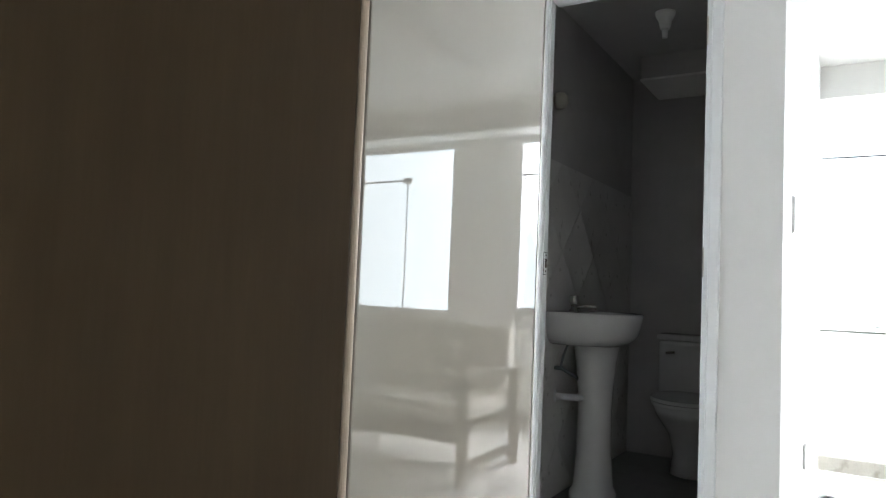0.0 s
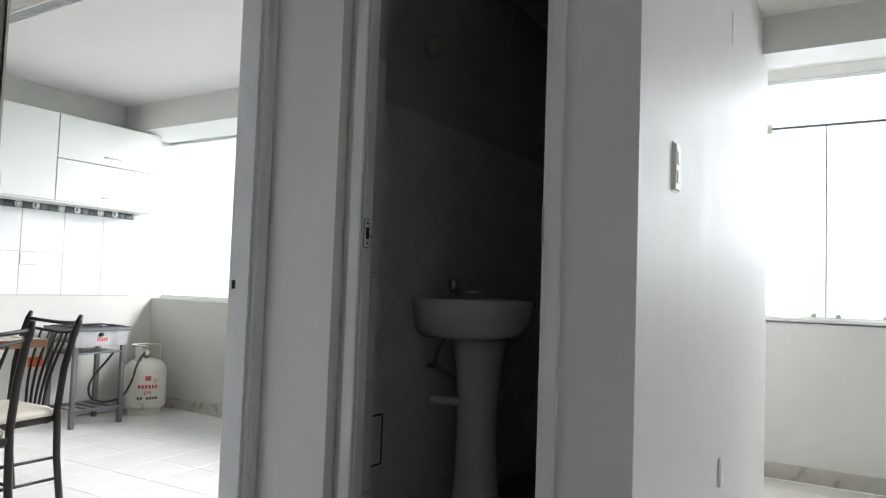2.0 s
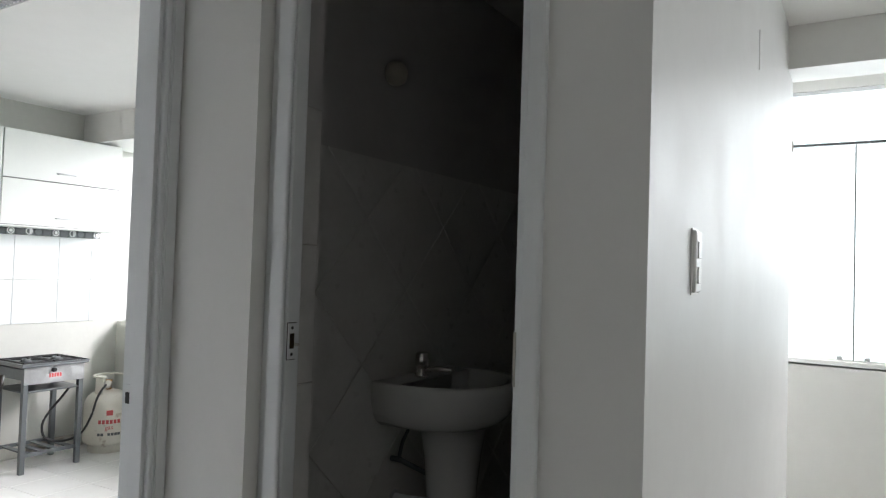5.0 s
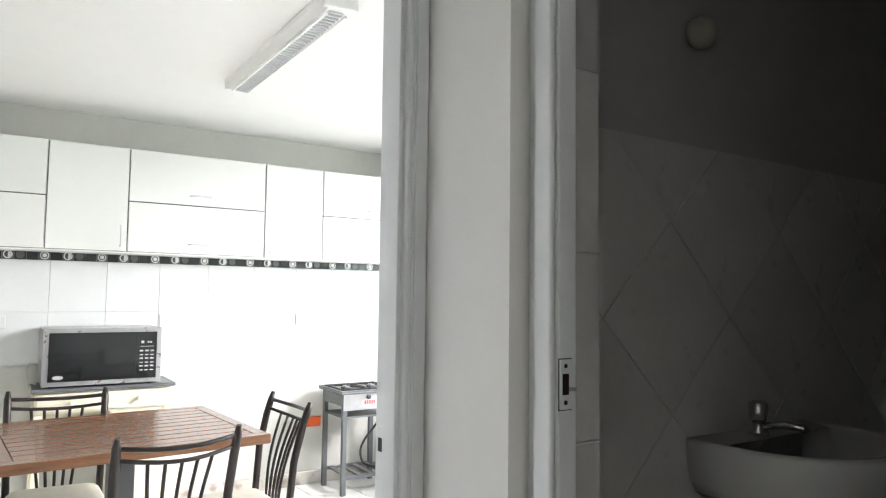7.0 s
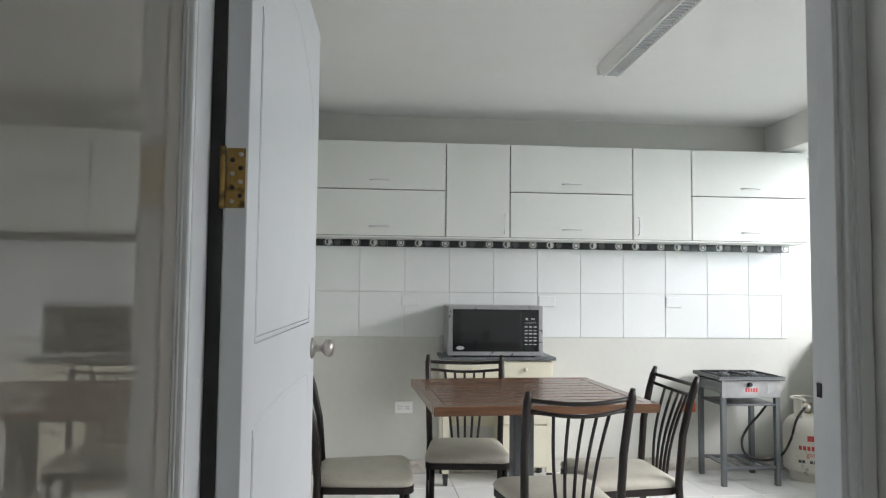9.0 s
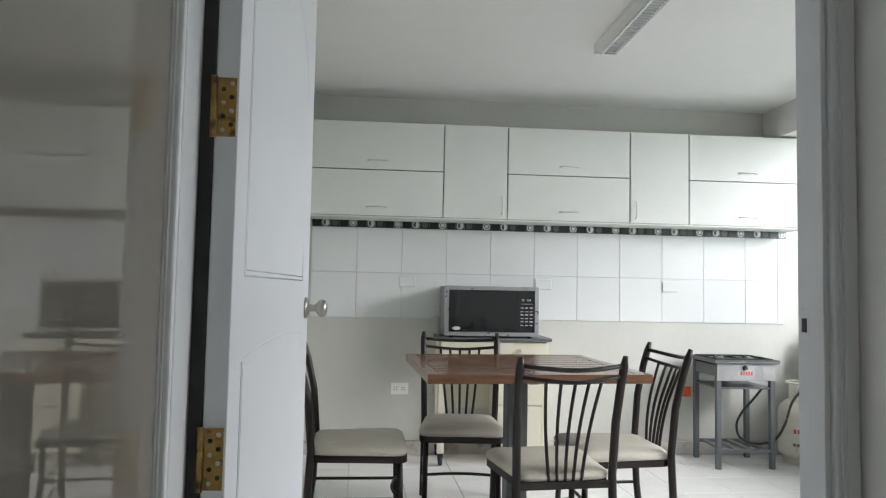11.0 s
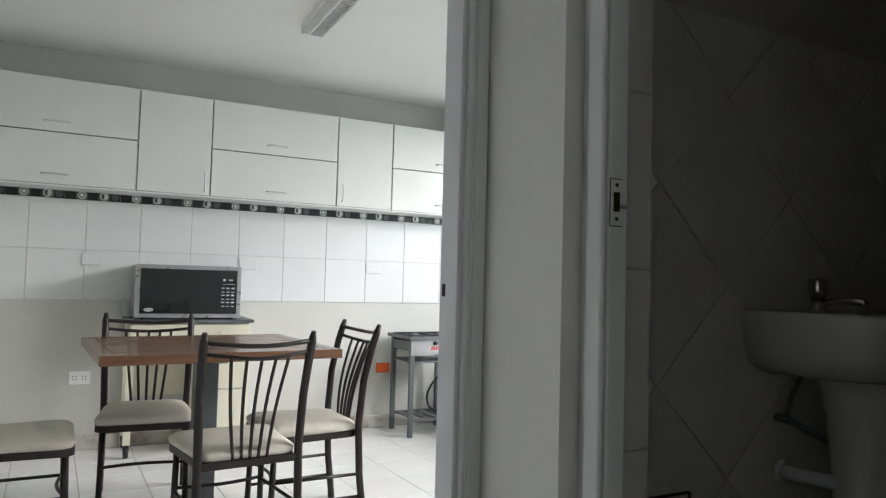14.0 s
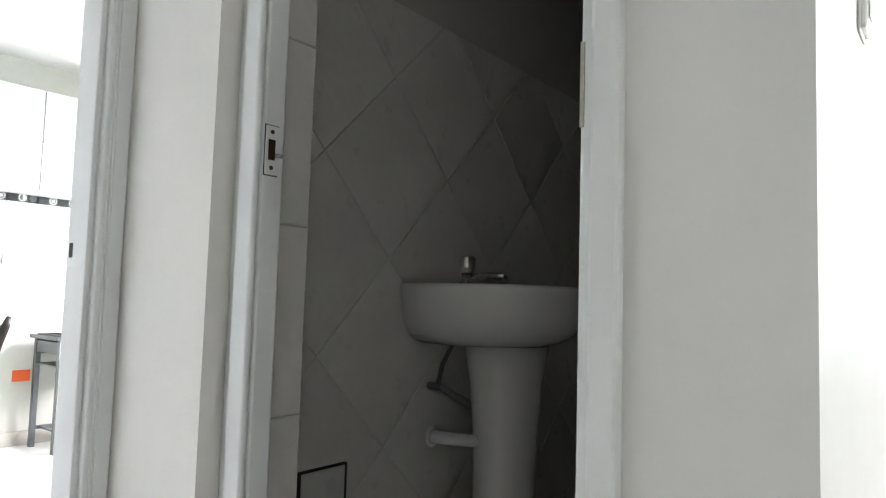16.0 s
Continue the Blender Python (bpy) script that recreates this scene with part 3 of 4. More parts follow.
        part("spindle", tube(bmesh.new(), arc((k * 0.03, -0.182, 0.375), top, (0, 0.02, 0), 8), 0.0065, 8), CHAIR, c)
    part("back_crosspiece", B(-0.17, 0.17, -0.192, -0.178, 0.36, 0.387, 0.002), CHAIR, c)
    return c


# positions of the seat centres and the way each chair faces
first = chair_base()
first.matrix_world = pose(1.455, 2.75, 0, 0, 0, 6)
tagged(first, "dark brown tubular chair with beige seat, its back to the doorway")
copy = copy_thing(first, pose(1.805, 3.035, 0, 0, 0, 93))
tagged(copy, "dark brown tubular chair with beige seat beside the stove")
copy = copy_thing(first, pose(1.2, 3.5, 0, 0, 0, 176))
tagged(copy, "dark brown tubular chair with beige seat in front of the trolley")
copy = copy_thing(first, pose(0.705, 3.12, 0, 0, 0, -88))
tagged(copy, "dark brown tubular chair with beige seat behind the open door")


def table():
    t = thing("dining_table", pose(1.4, 3.14, 0, 0, 0, 4.0), "square slatted varnished wooden table on a steel pedestal", "table")
    n, w, d = 9, 0.9, 0.82
    for i in range(n):
        y = -d / 2 + 0.05 + (d - 0.1) * (i + 0.5) / n
        part("slat", B(-w / 2 + 0.052, w / 2 - 0.052, y - (d - 0.1) / n / 2 + 0.004, y + (d - 0.1) / n / 2 - 0.004, 0.722, 0.745, 0.0025), WOOD, t)
    for s in (-1, 1):
        part("end_rail", B(s * (w / 2 - 0.025) - 0.025, s * (w / 2 - 0.025) + 0.025, -d / 2 + 0.0495, d / 2 - 0.0495, 0.711, 0.7455, 0.003), WOOD, t)
        part("side_rail", B(-w / 2, w / 2, s * (d / 2 - 0.0245) - 0.0245, s * (d / 2 - 0.0245) + 0.0245, 0.71, 0.746, 0.003), WOOD, t)
    # Added sheet, black so the slat gaps read as shaded.
    part("under_board", B(-w / 2 + 0.06, w / 2 - 0.06, -d / 2 + 0.06, d / 2 - 0.06, 0.7085, 0.7205), BLACK, t, "black board painting the shade under the slats")
    part("pedestal", B(-0.045, 0.045, -0.045, 0.045, 0.03, 0.707, 0.006), STOVE_GREY, t, "square grey steel post")
    for a in (0, 90):
        bm = B(-0.3, 0.3, -0.03, 0.03, 0.0, 0.03, 0.006)
        part("base_bar", shifted(bm, pose(0, 0, 0.0005 * (a > 0), 0, 0, a)), STOVE_GREY, t)
        part("top_bar", shifted(B(-0.28, 0.28, -0.02, 0.02, 0.69, 0.706, 0.002), pose(0, 0, 0, 0, 0, a)), STOVE_GREY, t)


table()


def trolley():
    t = thing("kitchen_trolley", pose(1.15, 4.3, 0), "cream wooden kitchen trolley with drawers and dark top on castors", "trolley")
    w, d = 0.68, 0.315
    part("top", B(-0.015, w + 0.015, -0.02, d, 0.757, 0.777, 0.003), STOVE_GREY, t, "dark grey glossy top")
    part("body", B(0.0, w, 0.012, d - 0.005, 0.64, 0.756, 0.002), CREAM, t)
    for x0 in (0.012, 0.345):
        dr = part("drawer", B(x0, x0 + 0.323, -0.003, 0.0115, 0.652, 0.748, 0.003), CREAM, t)
        k = shifted(lathe(bmesh.new(), ((0.006, 0), (0.006, 0.01), (0.013, 0.016), (0.012, 0.022), (0.004, 0.024)), 12), pose(x0 + 0.16, -0.003, 0.7, 90))
        part("knob", k, CREAM, dr)
    part("cupboard", B(0.36, w, 0.014, d - 0.01, 0.1, 0.639, 0.002), CREAM, t)
    for z0, z1 in ((0.11, 0.36), (0.368, 0.63)):
        part("cupboard_door", B(0.37, w - 0.04, 0.0, 0.0135, z0, z1, 0.002), CREAM, t)
    for x in (0.0, w - 0.04):
        for y in (0.0, d - 0.045):
            part("leg", B(x, x + 0.04, y, y + 0.04, 0.075, 0.6395, 0.002), CREAM, t)
            cb = shifted(lathe(bmesh.new(), ((0.026, -0.013), (0.03, -0.008), (0.03, 0.008), (0.026, 0.013)), 14), pose(x + 0.02, y + 0.02, 0.03, 0, 90))
            box(cb, x + 0.004, x + 0.036, y + 0.008, y + 0.03, 0.04, 0.076, 0.002)
            part("castor", cb, RUBBER, t, "black twin castor")
    part("back_panel", B(0.04, 0.3595, d - 0.012, d - 0.006, 0.3, 0.6395), CREAM, t)


trolley()


def microwave():
    m = thing("microwave", pose(1.176, 4.28, 0.781), "silver microwave oven with a black glass front", "microwave")
    w, h, d = 0.585, 0.308, 0.325
    part("housing", B(0, w, 0.02, d, 0.008, h, 0.006), MWBODY, m)
    bm = B(0, w, 0, 0.0195, 0.006, h + 0.002, 0.004)
    part("front_frame", bm, MWBODY, m)
    part("glass_front", B(0.028, w - 0.026, -0.004, -0.0005, 0.03, h - 0.022, 0.0015), MWGLASS, m, "black glass door and panel")
    part("panel_seam", B(w - 0.135, w - 0.1335, -0.0046, -0.0041, 0.032, h - 0.024), BLACK, m)
    keys = part("display_marks", B(w - 0.108, w - 0.094, -0.0047, -0.0041, 0.222, 0.236), PRINT, m, "small pale print")
    for x in (w - 0.075, w - 0.062):
        part("mark", B(x, x + 0.009, -0.0047, -0.0041, 0.224, 0.234), PRINT, keys)
    part("mark", B(w - 0.113, w - 0.042, -0.0047, -0.0041, 0.204, 0.2065), PRINT, keys)
    for r in range(6):
        for k in range(3):
            x = w - 0.115 + k * 0.028
            z = 0.072 + r * 0.021
            part("key", B(x, x + 0.018, -0.0047, -0.0041, z, z + 0.0085 if r % 2 else z + 0.005), PRINT, m, "small grey key")
    e = shifted(lathe(bmesh.new(), ((0.026, 0), (0.026, 0.0006)), 18, squash=(1, 0.42)), pose(0.075, -0.0041, 0.052, 90))
    part("emblem", e, PRINT, m, "small white emblem")
    for x in (0.05, w - 0.05):
        for y in (0.05, d - 0.05):
            part("foot", lathe(bmesh.new(), ((0.014, -0.004), (0.014, 0.0085)), 10, (x, y)), RUBBER, m)
    cable = part("power_cord", tube(bmesh.new(), ((-0.002, 0.3, 0.1), (-0.04, 0.3, 0.11), (-0.055, 0.29, 0.06), (-0.05, 0.25, 0.01), (-0.012, 0.2, 0.002)), 0.004, 6), GREYPLASTIC, m, "thin grey cord")


microwave()


def stove():
    s = thing("gas_stove", pose(2.862, 4.21, 0), "grey steel two-burner gas stove on an open stand", "stove")
    w, d = 0.375, 0.33
    for x in (0, w - 0.03):
        for y in (0, d - 0.03):
            bm = B(x, x + 0.03, y, y + 0.03, 0, 0.645, 0.002)
            part("leg", bm, STOVE_GREY, s)
    part("side_panel", B(0.0302, w - 0.03, d - 0.012, d - 0.002, 0.55, 0.64), STOVE_GREY, s)
    for x in (0.004, w - 0.014):
        part("side_panel", B(x, x + 0.01, 0.0302, d - 0.0302, 0.565, 0.63), STOVE_GREY, s)
    fp = part("front_panel", B(0.0, w - 0.0, -0.006, -0.0005, 0.54, 0.645, 0.002), STOVE_SILVER, s, "bare steel control panel")
    o = shifted(lathe(bmesh.new(), ((0.06, 0), (0.06, 0.0006)), 28, squash=(1, 0.4)), pose(0.185, -0.0062, 0.585, 90))
    part("badge", o, GREYPLASTIC, fp, "oval badge")
    for k in range(5):
        part("badge_mark", B(0.148 + k * 0.0165, 0.159 + k * 0.0165, -0.0078, -0.007, 0.574, 0.598), RED, fp, "red lettering bar")
    part("sticker", B(0.29, 0.356, -0.0072, -0.0062, 0.578, 0.625), PRINT, fp, "white paper sticker")
    kn = shifted(lathe(bmesh.new(), ((0.014, 0), (0.014, 0.012), (0.011, 0.02)), 14), pose(0.175, -0.0062, 0.62, 90))
    part("knob", kn, RUBBER, s, "black burner knob")
    bm = B(-0.022, w + 0.022, -0.022, d + 0.02, 0.645, 0.657, 0.003)
    for a in ((-0.022, w + 0.022, -0.022, -0.016), (-0.022, w + 0.022, d + 0.014, d + 0.02), (-0.022, -0.016, -0.016, d + 0.014), (w + 0.016, w + 0.022, -0.016, d + 0.014)):
        box(bm, *a, 0.6572, 0.668)
    part("hob_tray", bm, STOVE_GREY, s)
    for cx in (0.095, 0.285):
        g = bmesh.new()
        for a in (0, 90, 180, 270):
            t = B(0.025, 0.085, -0.004, 0.004, 0.672, 0.68)
            merge(g, shifted(t, pose(cx, 0.165, 0, 0, 0, a + 45)))
        for x in (-0.088, 0.08):
            box(g, cx + x, cx + x + 0.008, 0.02, 0.31, 0.664, 0.674)
        for y in (0.02, 0.302):
            box(g, cx - 0.08, cx + 0.08, y, y + 0.008, 0.664, 0.674)
        part("pot_grate", g, RUBBER, s, "black iron pot grate")
        part("burner", lathe(bmesh.new(), ((0.038, 0.6575), (0.038, 0.668), (0.028, 0.674)), 18, (cx, 0.165)), STOVE_GREY, s)
    part("mid_tray", B(0.004, w - 0.004, 0.004, d - 0.004, 0.488, 0.498, 0.002), STOVE_GREY, s)
    for y in (0.004, d - 0.022):
        part("rack_rail", B(0.0302, w - 0.0302, y, y + 0.018, 0.1, 0.122, 0.002), STOVE_GREY, s)
    for k in range(4):
        x = 0.045 + k * 0.085
        part("rack_slat", B(x, x + 0.035, 0.0222, d - 0.0222, 0.108, 0.118, 0.001), STOVE_GREY, s)
    return s


stove()


def letters(text, size, mat, name, depth=0.0006):
    cu = bpy.data.curves.new(name, "FONT")
    cu.body, cu.size, cu.extrude, cu.align_x = text, size, depth, "CENTER"
    tmp = new("tmp", cu)
    me = bpy.data.meshes.new_from_object(tmp.evaluated_get(bpy.context.evaluated_depsgraph_get()))
    bpy.data.objects.remove(tmp)
    me.materials.append(mat)
    return me


def gas_cylinder():
    c = thing("gas_cylinder", pose(3.52, 4.37, 0, 0, 0, 0), "white household gas cylinder with red print and carrying collar", "gas cylinder")
    R = 0.15
    prof = [(0.1, 0.045), (0.125, 0.05)] + [(R - 0.02 + 0.02 * math.sin(a), 0.075 - 0.02 * math.cos(a)) for a in (0.3, 0.8, 1.57)] + [(R, 0.2), (R, 0.3)]
    prof += [(0.045 + (R - 0.045) * math.cos(a), 0.31 + 0.1 * math.sin(a)) for a in (0.2, 0.45, 0.7, 0.95, 1.2, 1.4)] + [(0.03, 0.415)]
    part("body", lathe(bmesh.new(), prof, 40), GAS, c)
    part("weld_seam", lathe(bmesh.new(), ((R - 0.002, 0.196), (R + 0.0012, 0.198), (R + 0.0012, 0.204), (R - 0.002, 0.206)), 40), GAS, c)
    bm = bmesh.new()
    n = 36
    def ring(r, z):
        return [bm.verts.new((r * math.cos(6.2832 * k / n), r * math.sin(6.2832 * k / n), z)) for k in range(n)]
    rs = [ring(0.118, 0.0), ring(0.118, 0.056), ring(0.113, 0.056), ring(0.113, 0.0)]
    for u, w in zip(rs, rs[1:] + rs[:1]):
        for k in range(n):
            bm.faces.new((u[k], u[(k + 1) % n], w[(k + 1) % n], w[k]))
    part("foot_ring", bm, GAS, c)
    # collar: open ring with a top rim
    bm = bmesh.new()
    tube(bm, [(0.098 * math.cos(radians(a)), 0.098 * math.sin(radians(a)), 0.51) for a in range(-50, 231, 14)], 0.007, 8)
    for a in (-30, 90, 200):
        t = B(0.092, 0.098, -0.03, 0.03, 0.375, 0.512, 0.002)
        merge(bm, shifted(t, pose(0, 0, 0, 0, 0, a)))
    part("collar", bm, GAS, c)
    part("valve", lathe(bmesh.new(), ((0.018, 0.41), (0.018, 0.44), (0.011, 0.445), (0.011, 0.465), (0.022, 0.468), (0.022, 0.482)), 14), BRASS, c)
    reg = shifted(lathe(bmesh.new(), ((0.028, 0), (0.03, 0.01), (0.022, 0.024), (0.01, 0.03)), 16), pose(-0.02, -0.02, 0.45, 60, 0, -40))
    part("regulator", reg, STEEL, c, "grey metal gas regulator")
    # print on the side that faces the door
    for z, dz, spread, n in ((0.262, 0.034, 0.16, 1), (0.205, 0.026, 0.6, 6), (0.125, 0.018, 0.62, 7)):
        for k in range(n):
            a = radians(-118) + (k - (n - 1) / 2) * spread / max(n, 2) * 1.6
            wd = 0.04 if n == 1 else 0.017
            t = B(R - 0.001, R + 0.0012, -wd / 2, wd / 2, z, z + dz)
            if n == 7 and k == 2:
                t.free()
                continue
            part("print_mark", shifted(t, pose(0, 0, 0, 0, 0, math.degrees(a))), RED if n != 7 else GTILE, c, "worn red print" if n != 7 else "worn grey print")
    me = letters("gas", 0.042, RED, "lettering")
    ob = new("lettering", me)
    ob.parent = c
    ob.matrix_basis = pose(0, 0, 0.168, 0, 0, -28) @ pose(0, -R - 0.001, 0, 90)
    tagged(ob, "worn red word gas")
    return c


gas_cylinder()
def flowing(points, n=6):
    """A smooth curve through the points."""
    p = [Vector(q) for q in points]
    p = [p[0]] + p + [p[-1]]
    out = []
    for a, b, c, d in zip(p, p[1:], p[2:], p[3:]):
        for k in range(n):
            t = k / n
            out.append(0.5 * (2 * b + (c - a) * t + (2 * a - 5 * b + 4 * c - d) * t * t + (3 * b - a - 3 * c + d) * t ** 3))
    return out + [p[-1]]


hose = tube(bmesh.new(), flowing(((3.2, 4.3, 0.48), (3.15, 4.3, 0.42), (3.075, 4.31, 0.33), (3.045, 4.32, 0.25), (3.07, 4.32, 0.17), (3.16, 4.29, 0.14), (3.26, 4.26, 0.17), (3.33, 4.26, 0.27), (3.38, 4.28, 0.38), (3.44, 4.31, 0.44), (3.495, 4.35, 0.458))), 0.0075, 10)
tagged(part("gas_hose", hose, RUBBER), "black rubber gas hose from stove to cylinder", "hose")


def ceiling_light():
    l = thing("ceiling_light", pose(1.914, 2.88, HK), "white fluorescent ceiling batten with louvred diffuser", "lamp")
    L, w = 1.19, 0.122
    bm = bmesh.new()
    outline = [(-w / 2, 0), (-w / 2, -0.02), (-w / 2 + 0.022, -0.05), (w / 2 - 0.022, -0.05), (w / 2, -0.02), (w / 2, 0)]
    slab(bm, outline, -L / 2, L / 2)
    part("housing", shifted(bm, pose(0, 0, 0, 90, 0, 0)), PLASTIC, l)
    for s in (-1, 1):
        part("end_cap", B(-w / 2 - 0.003, w / 2 + 0.003, s * L / 2 - 0.012, s * L / 2 + 0.012, -0.053, -0.001, 0.006), PLASTIC, l)
    d = part("diffuser", B(-w / 2 + 0.034, w / 2 - 0.034, -L / 2 + 0.03, L / 2 - 0.03, -0.057, -0.0505, 0.002), LAMPGLASS, l)
    for k in range(40):
        y = -L / 2 + 0.045 + k * (L - 0.09) / 39
        part("louvre", B(-w / 2 + 0.036, w / 2 - 0.036, y - 0.0035, y + 0.0035, -0.064, -0.0572), GREYPLASTIC, d)
    for x in (-0.036, 0.036):
        part("rail", B(x - 0.004, x + 0.004, -L / 2 + 0.03, L / 2 - 0.03, -0.066, -0.0572), PLASTIC, d)
    return l


lamp = ceiling_light()
copy_thing(lamp, pose(2.38, -0.96, H, 0, 0, 91))


def plate(name, m, w, h, mat, label, category, detail):
    """A wall plate lying in x and z, facing -y."""
    p = thing(name, m, label, category)
    part("plate", B(-w / 2, w / 2, -0.01, -0.0002, -h / 2, h / 2, 0.0045, 3), mat, p)
    if detail == "outlet":
        for s in (-0.025, 0.025):
            for dx, dz in ((-0.008, 0.008), (0.008, 0.008), (-0.008, -0.008), (0.008, -0.008)):
                part("hole", B(s + dx - 0.003, s + dx + 0.003, -0.0112, -0.0101, dz - 0.003, dz + 0.003), BLACK, p)
    elif detail == "switch":
        for z in (-0.026, 0.022):
            part("rocker", B(-0.013, 0.013, -0.0125, -0.0101, z - 0.016, z + 0.016, 0.001), PLASTIC, p, "white rocker")
        part("mount", B(-w / 2 - 0.003, w / 2 + 0.003, -0.003, -0.0002, -h / 2 - 0.004, h / 2 + 0.004, 0.001), PLASTIC, p)
    elif detail == "screws":
        for s in (-w * 0.36, w * 0.36):
            part("screw", B(s - 0.002, s + 0.002, -0.0112, -0.0101, -0.002, 0.002), GREYPLASTIC, p)
    return p


plate("wall_outlet", pose(0.923, 4.6275, 0.418), 0.115, 0.078, PLASTIC, "white double power outlet on the kitchen wall", "outlet", "outlet")
plate("blanking_plate", pose(2.835, 4.6275, 0.413), 0.1, 0.068, ORANGE, "orange plastic cover plate on the kitchen wall", "cover plate", "")
for x in (0.9575, 1.864, 2.737):
    plate("blanking_plate", pose(x, 4.6195, 1.114), 0.11, 0.07, TILE, "white cover plate among the wall tiles", "cover plate", "screws")
plate("light_switch", pose(1.983, 0.1678, 1.352), 0.052, 0.118, PLASTIC, "white double rocker light switch", "switch", "switch")
plate("wall_outlet", pose(2.69, 0.1678, 0.447), 0.06, 0.095, PLASTIC, "white wall outlet low on the wall", "outlet", "")
tagged(part("cable", tube(bmesh.new(), ((2.84, 0.1655, 2.07), (2.845, 0.1655, 2.0), (2.842, 0.1655, 1.95)), 0.0018, 6), PLASTIC), "short thin white cable end on the wall", "cable")

# scrap of paper at the foot of the wall
bm = bmesh.new()
grid = [[bm.verts.new((3.83 + 0.16 * i / 5, 0.155 - 0.13 * j / 4, 0.006 + 0.045 * abs(math.sin(i * 1.3 + j * 0.9)) * (1 - j / 5))) for j in range(5)] for i in range(6)]
for i in range(5):
    for j in range(4):
        bm.faces.new((grid[i][j], grid[i + 1][j], grid[i + 1][j + 1], grid[i][j + 1])).smooth = True
bmesh.ops.solidify(bm, geom=bm.faces[:], thickness=0.003)
tagged(part("paper_scrap", bm, WALL), "crumpled pale paper at the foot of the wall", "paper")


# ---- bathroom ----
WF = 0.175


def basin():
    b = thing("pedestal_basin", pose(2.475, 1.128, WF), "white ceramic pedestal washbasin with a single chrome tap", "washbasin")
    # bowl: deep at the front, flat at the wall
    bm = bmesh.new()
    def outline(w, d, y0=0.0, n=22):
        pts = [(w / 2, y0), (w / 2, -d * 0.35)]
        pts += [(w / 2 * math.cos(a), -d * 0.35 - d * 0.65 * math.sin(a)) for a in [math.pi * k / n for k in range(1, n)]]
        return pts + [(-w / 2, -d * 0.35), (-w / 2, y0)]
    rows = [(0.2, 0.2, 0.664), (0.29, 0.245, 0.668), (0.36, 0.283, 0.677), (0.41, 0.31, 0.692), (0.442, 0.33, 0.716), (0.46, 0.341, 0.748), (0.47, 0.348, 0.782), (0.474, 0.351, 0.804), (0.47, 0.349, 0.81), (0.455, 0.343, 0.813)]
    rings = [[bm.verts.new((x, y, z)) for x, y in outline(w, d)] for w, d, z in rows]
    inner = [(0.41, 0.315, 0.808, -0.09), (0.36, 0.29, 0.74, -0.1), (0.22, 0.23, 0.7, -0.12)]
    for w, d, z, y0 in inner:
        rings.append([bm.verts.new((x, min(y, y0), z)) for x, y in outline(w, d)])
    n = len(rings[0])
    for u, w in zip(rings, rings[1:]):
        for k in range(n - 1):
            bm.faces.new((u[k], u[k + 1], w[k + 1], w[k])).smooth = True
    bm.faces.new(rings[0][::-1])
    bm.faces.new(rings[-1])
    for u, w in zip(rings[:10], rings[1:10]):
        bm.faces.new((u[-1], u[0], w[0], w[-1]))
    bm.faces.new((rings[9][-1], rings[9][0], rings[10][0], rings[10][-1]))
    part("bowl", bm, CERAMIC, b)
    bm = bmesh.new()
    prof = [(0.118, 0.0), (0.118, 0.03), (0.1, 0.06), (0.088, 0.2), (0.085, 0.36), (0.09, 0.48), (0.101, 0.58), (0.118, 0.668)]
    lathe(bm, prof, 28, (0, -0.155), (1, 0.85))
    part("pedestal", bm, CERAMIC, b)
    t = bmesh.new()
    lathe(t, ((0.022, 0.809), (0.02, 0.82), (0.014, 0.825), (0.014, 0.842)), 16, (-0.045, -0.06))
    lathe(t, ((0.017, 0.842), (0.021, 0.85), (0.021, 0.88), (0.016, 0.886)), 16, (-0.045, -0.06))
    tube(t, ((-0.045, -0.065, 0.83), (-0.03, -0.11, 0.838), (-0.018, -0.15, 0.836), (-0.016, -0.155, 0.828)), 0.009, 10)
    part("tap", t, CHROME, b, "single chrome tap")
    part("waste_pipe", tube(bmesh.new(), ((-0.1, -0.002, 0.44), (-0.1, -0.05, 0.44), (-0.06, -0.15, 0.44)), 0.0155, 12), GREYPLASTIC, b, "pale grey plastic waste pipe")
    part("pipe_flange", shifted(lathe(bmesh.new(), ((0.028, 0), (0.028, 0.006), (0.019, 0.012)), 16), pose(-0.1, -0.001, 0.44, 90)), GREYPLASTIC, b)
    v = tube(bmesh.new(), ((-0.12, -0.002, 0.565), (-0.12, -0.045, 0.565)), 0.009, 8)
    tube(v, ((-0.12, -0.035, 0.565), (-0.115, -0.045, 0.62), (-0.07, -0.06, 0.7)), 0.006, 8)
    tube(v, ((-0.12, -0.04, 0.565), (-0.085, -0.07, 0.54), (-0.05, -0.1, 0.515)), 0.008, 8)
    part("supply_valve", v, STOVE_GREY, b, "dark angle valve and hose")
    part("fixing_screw", shifted(lathe(bmesh.new(), ((0.004, 0), (0.004, 0.002)), 8), pose(-0.212, -0.12, 0.715, 90)), RUBBER, b)


basin()


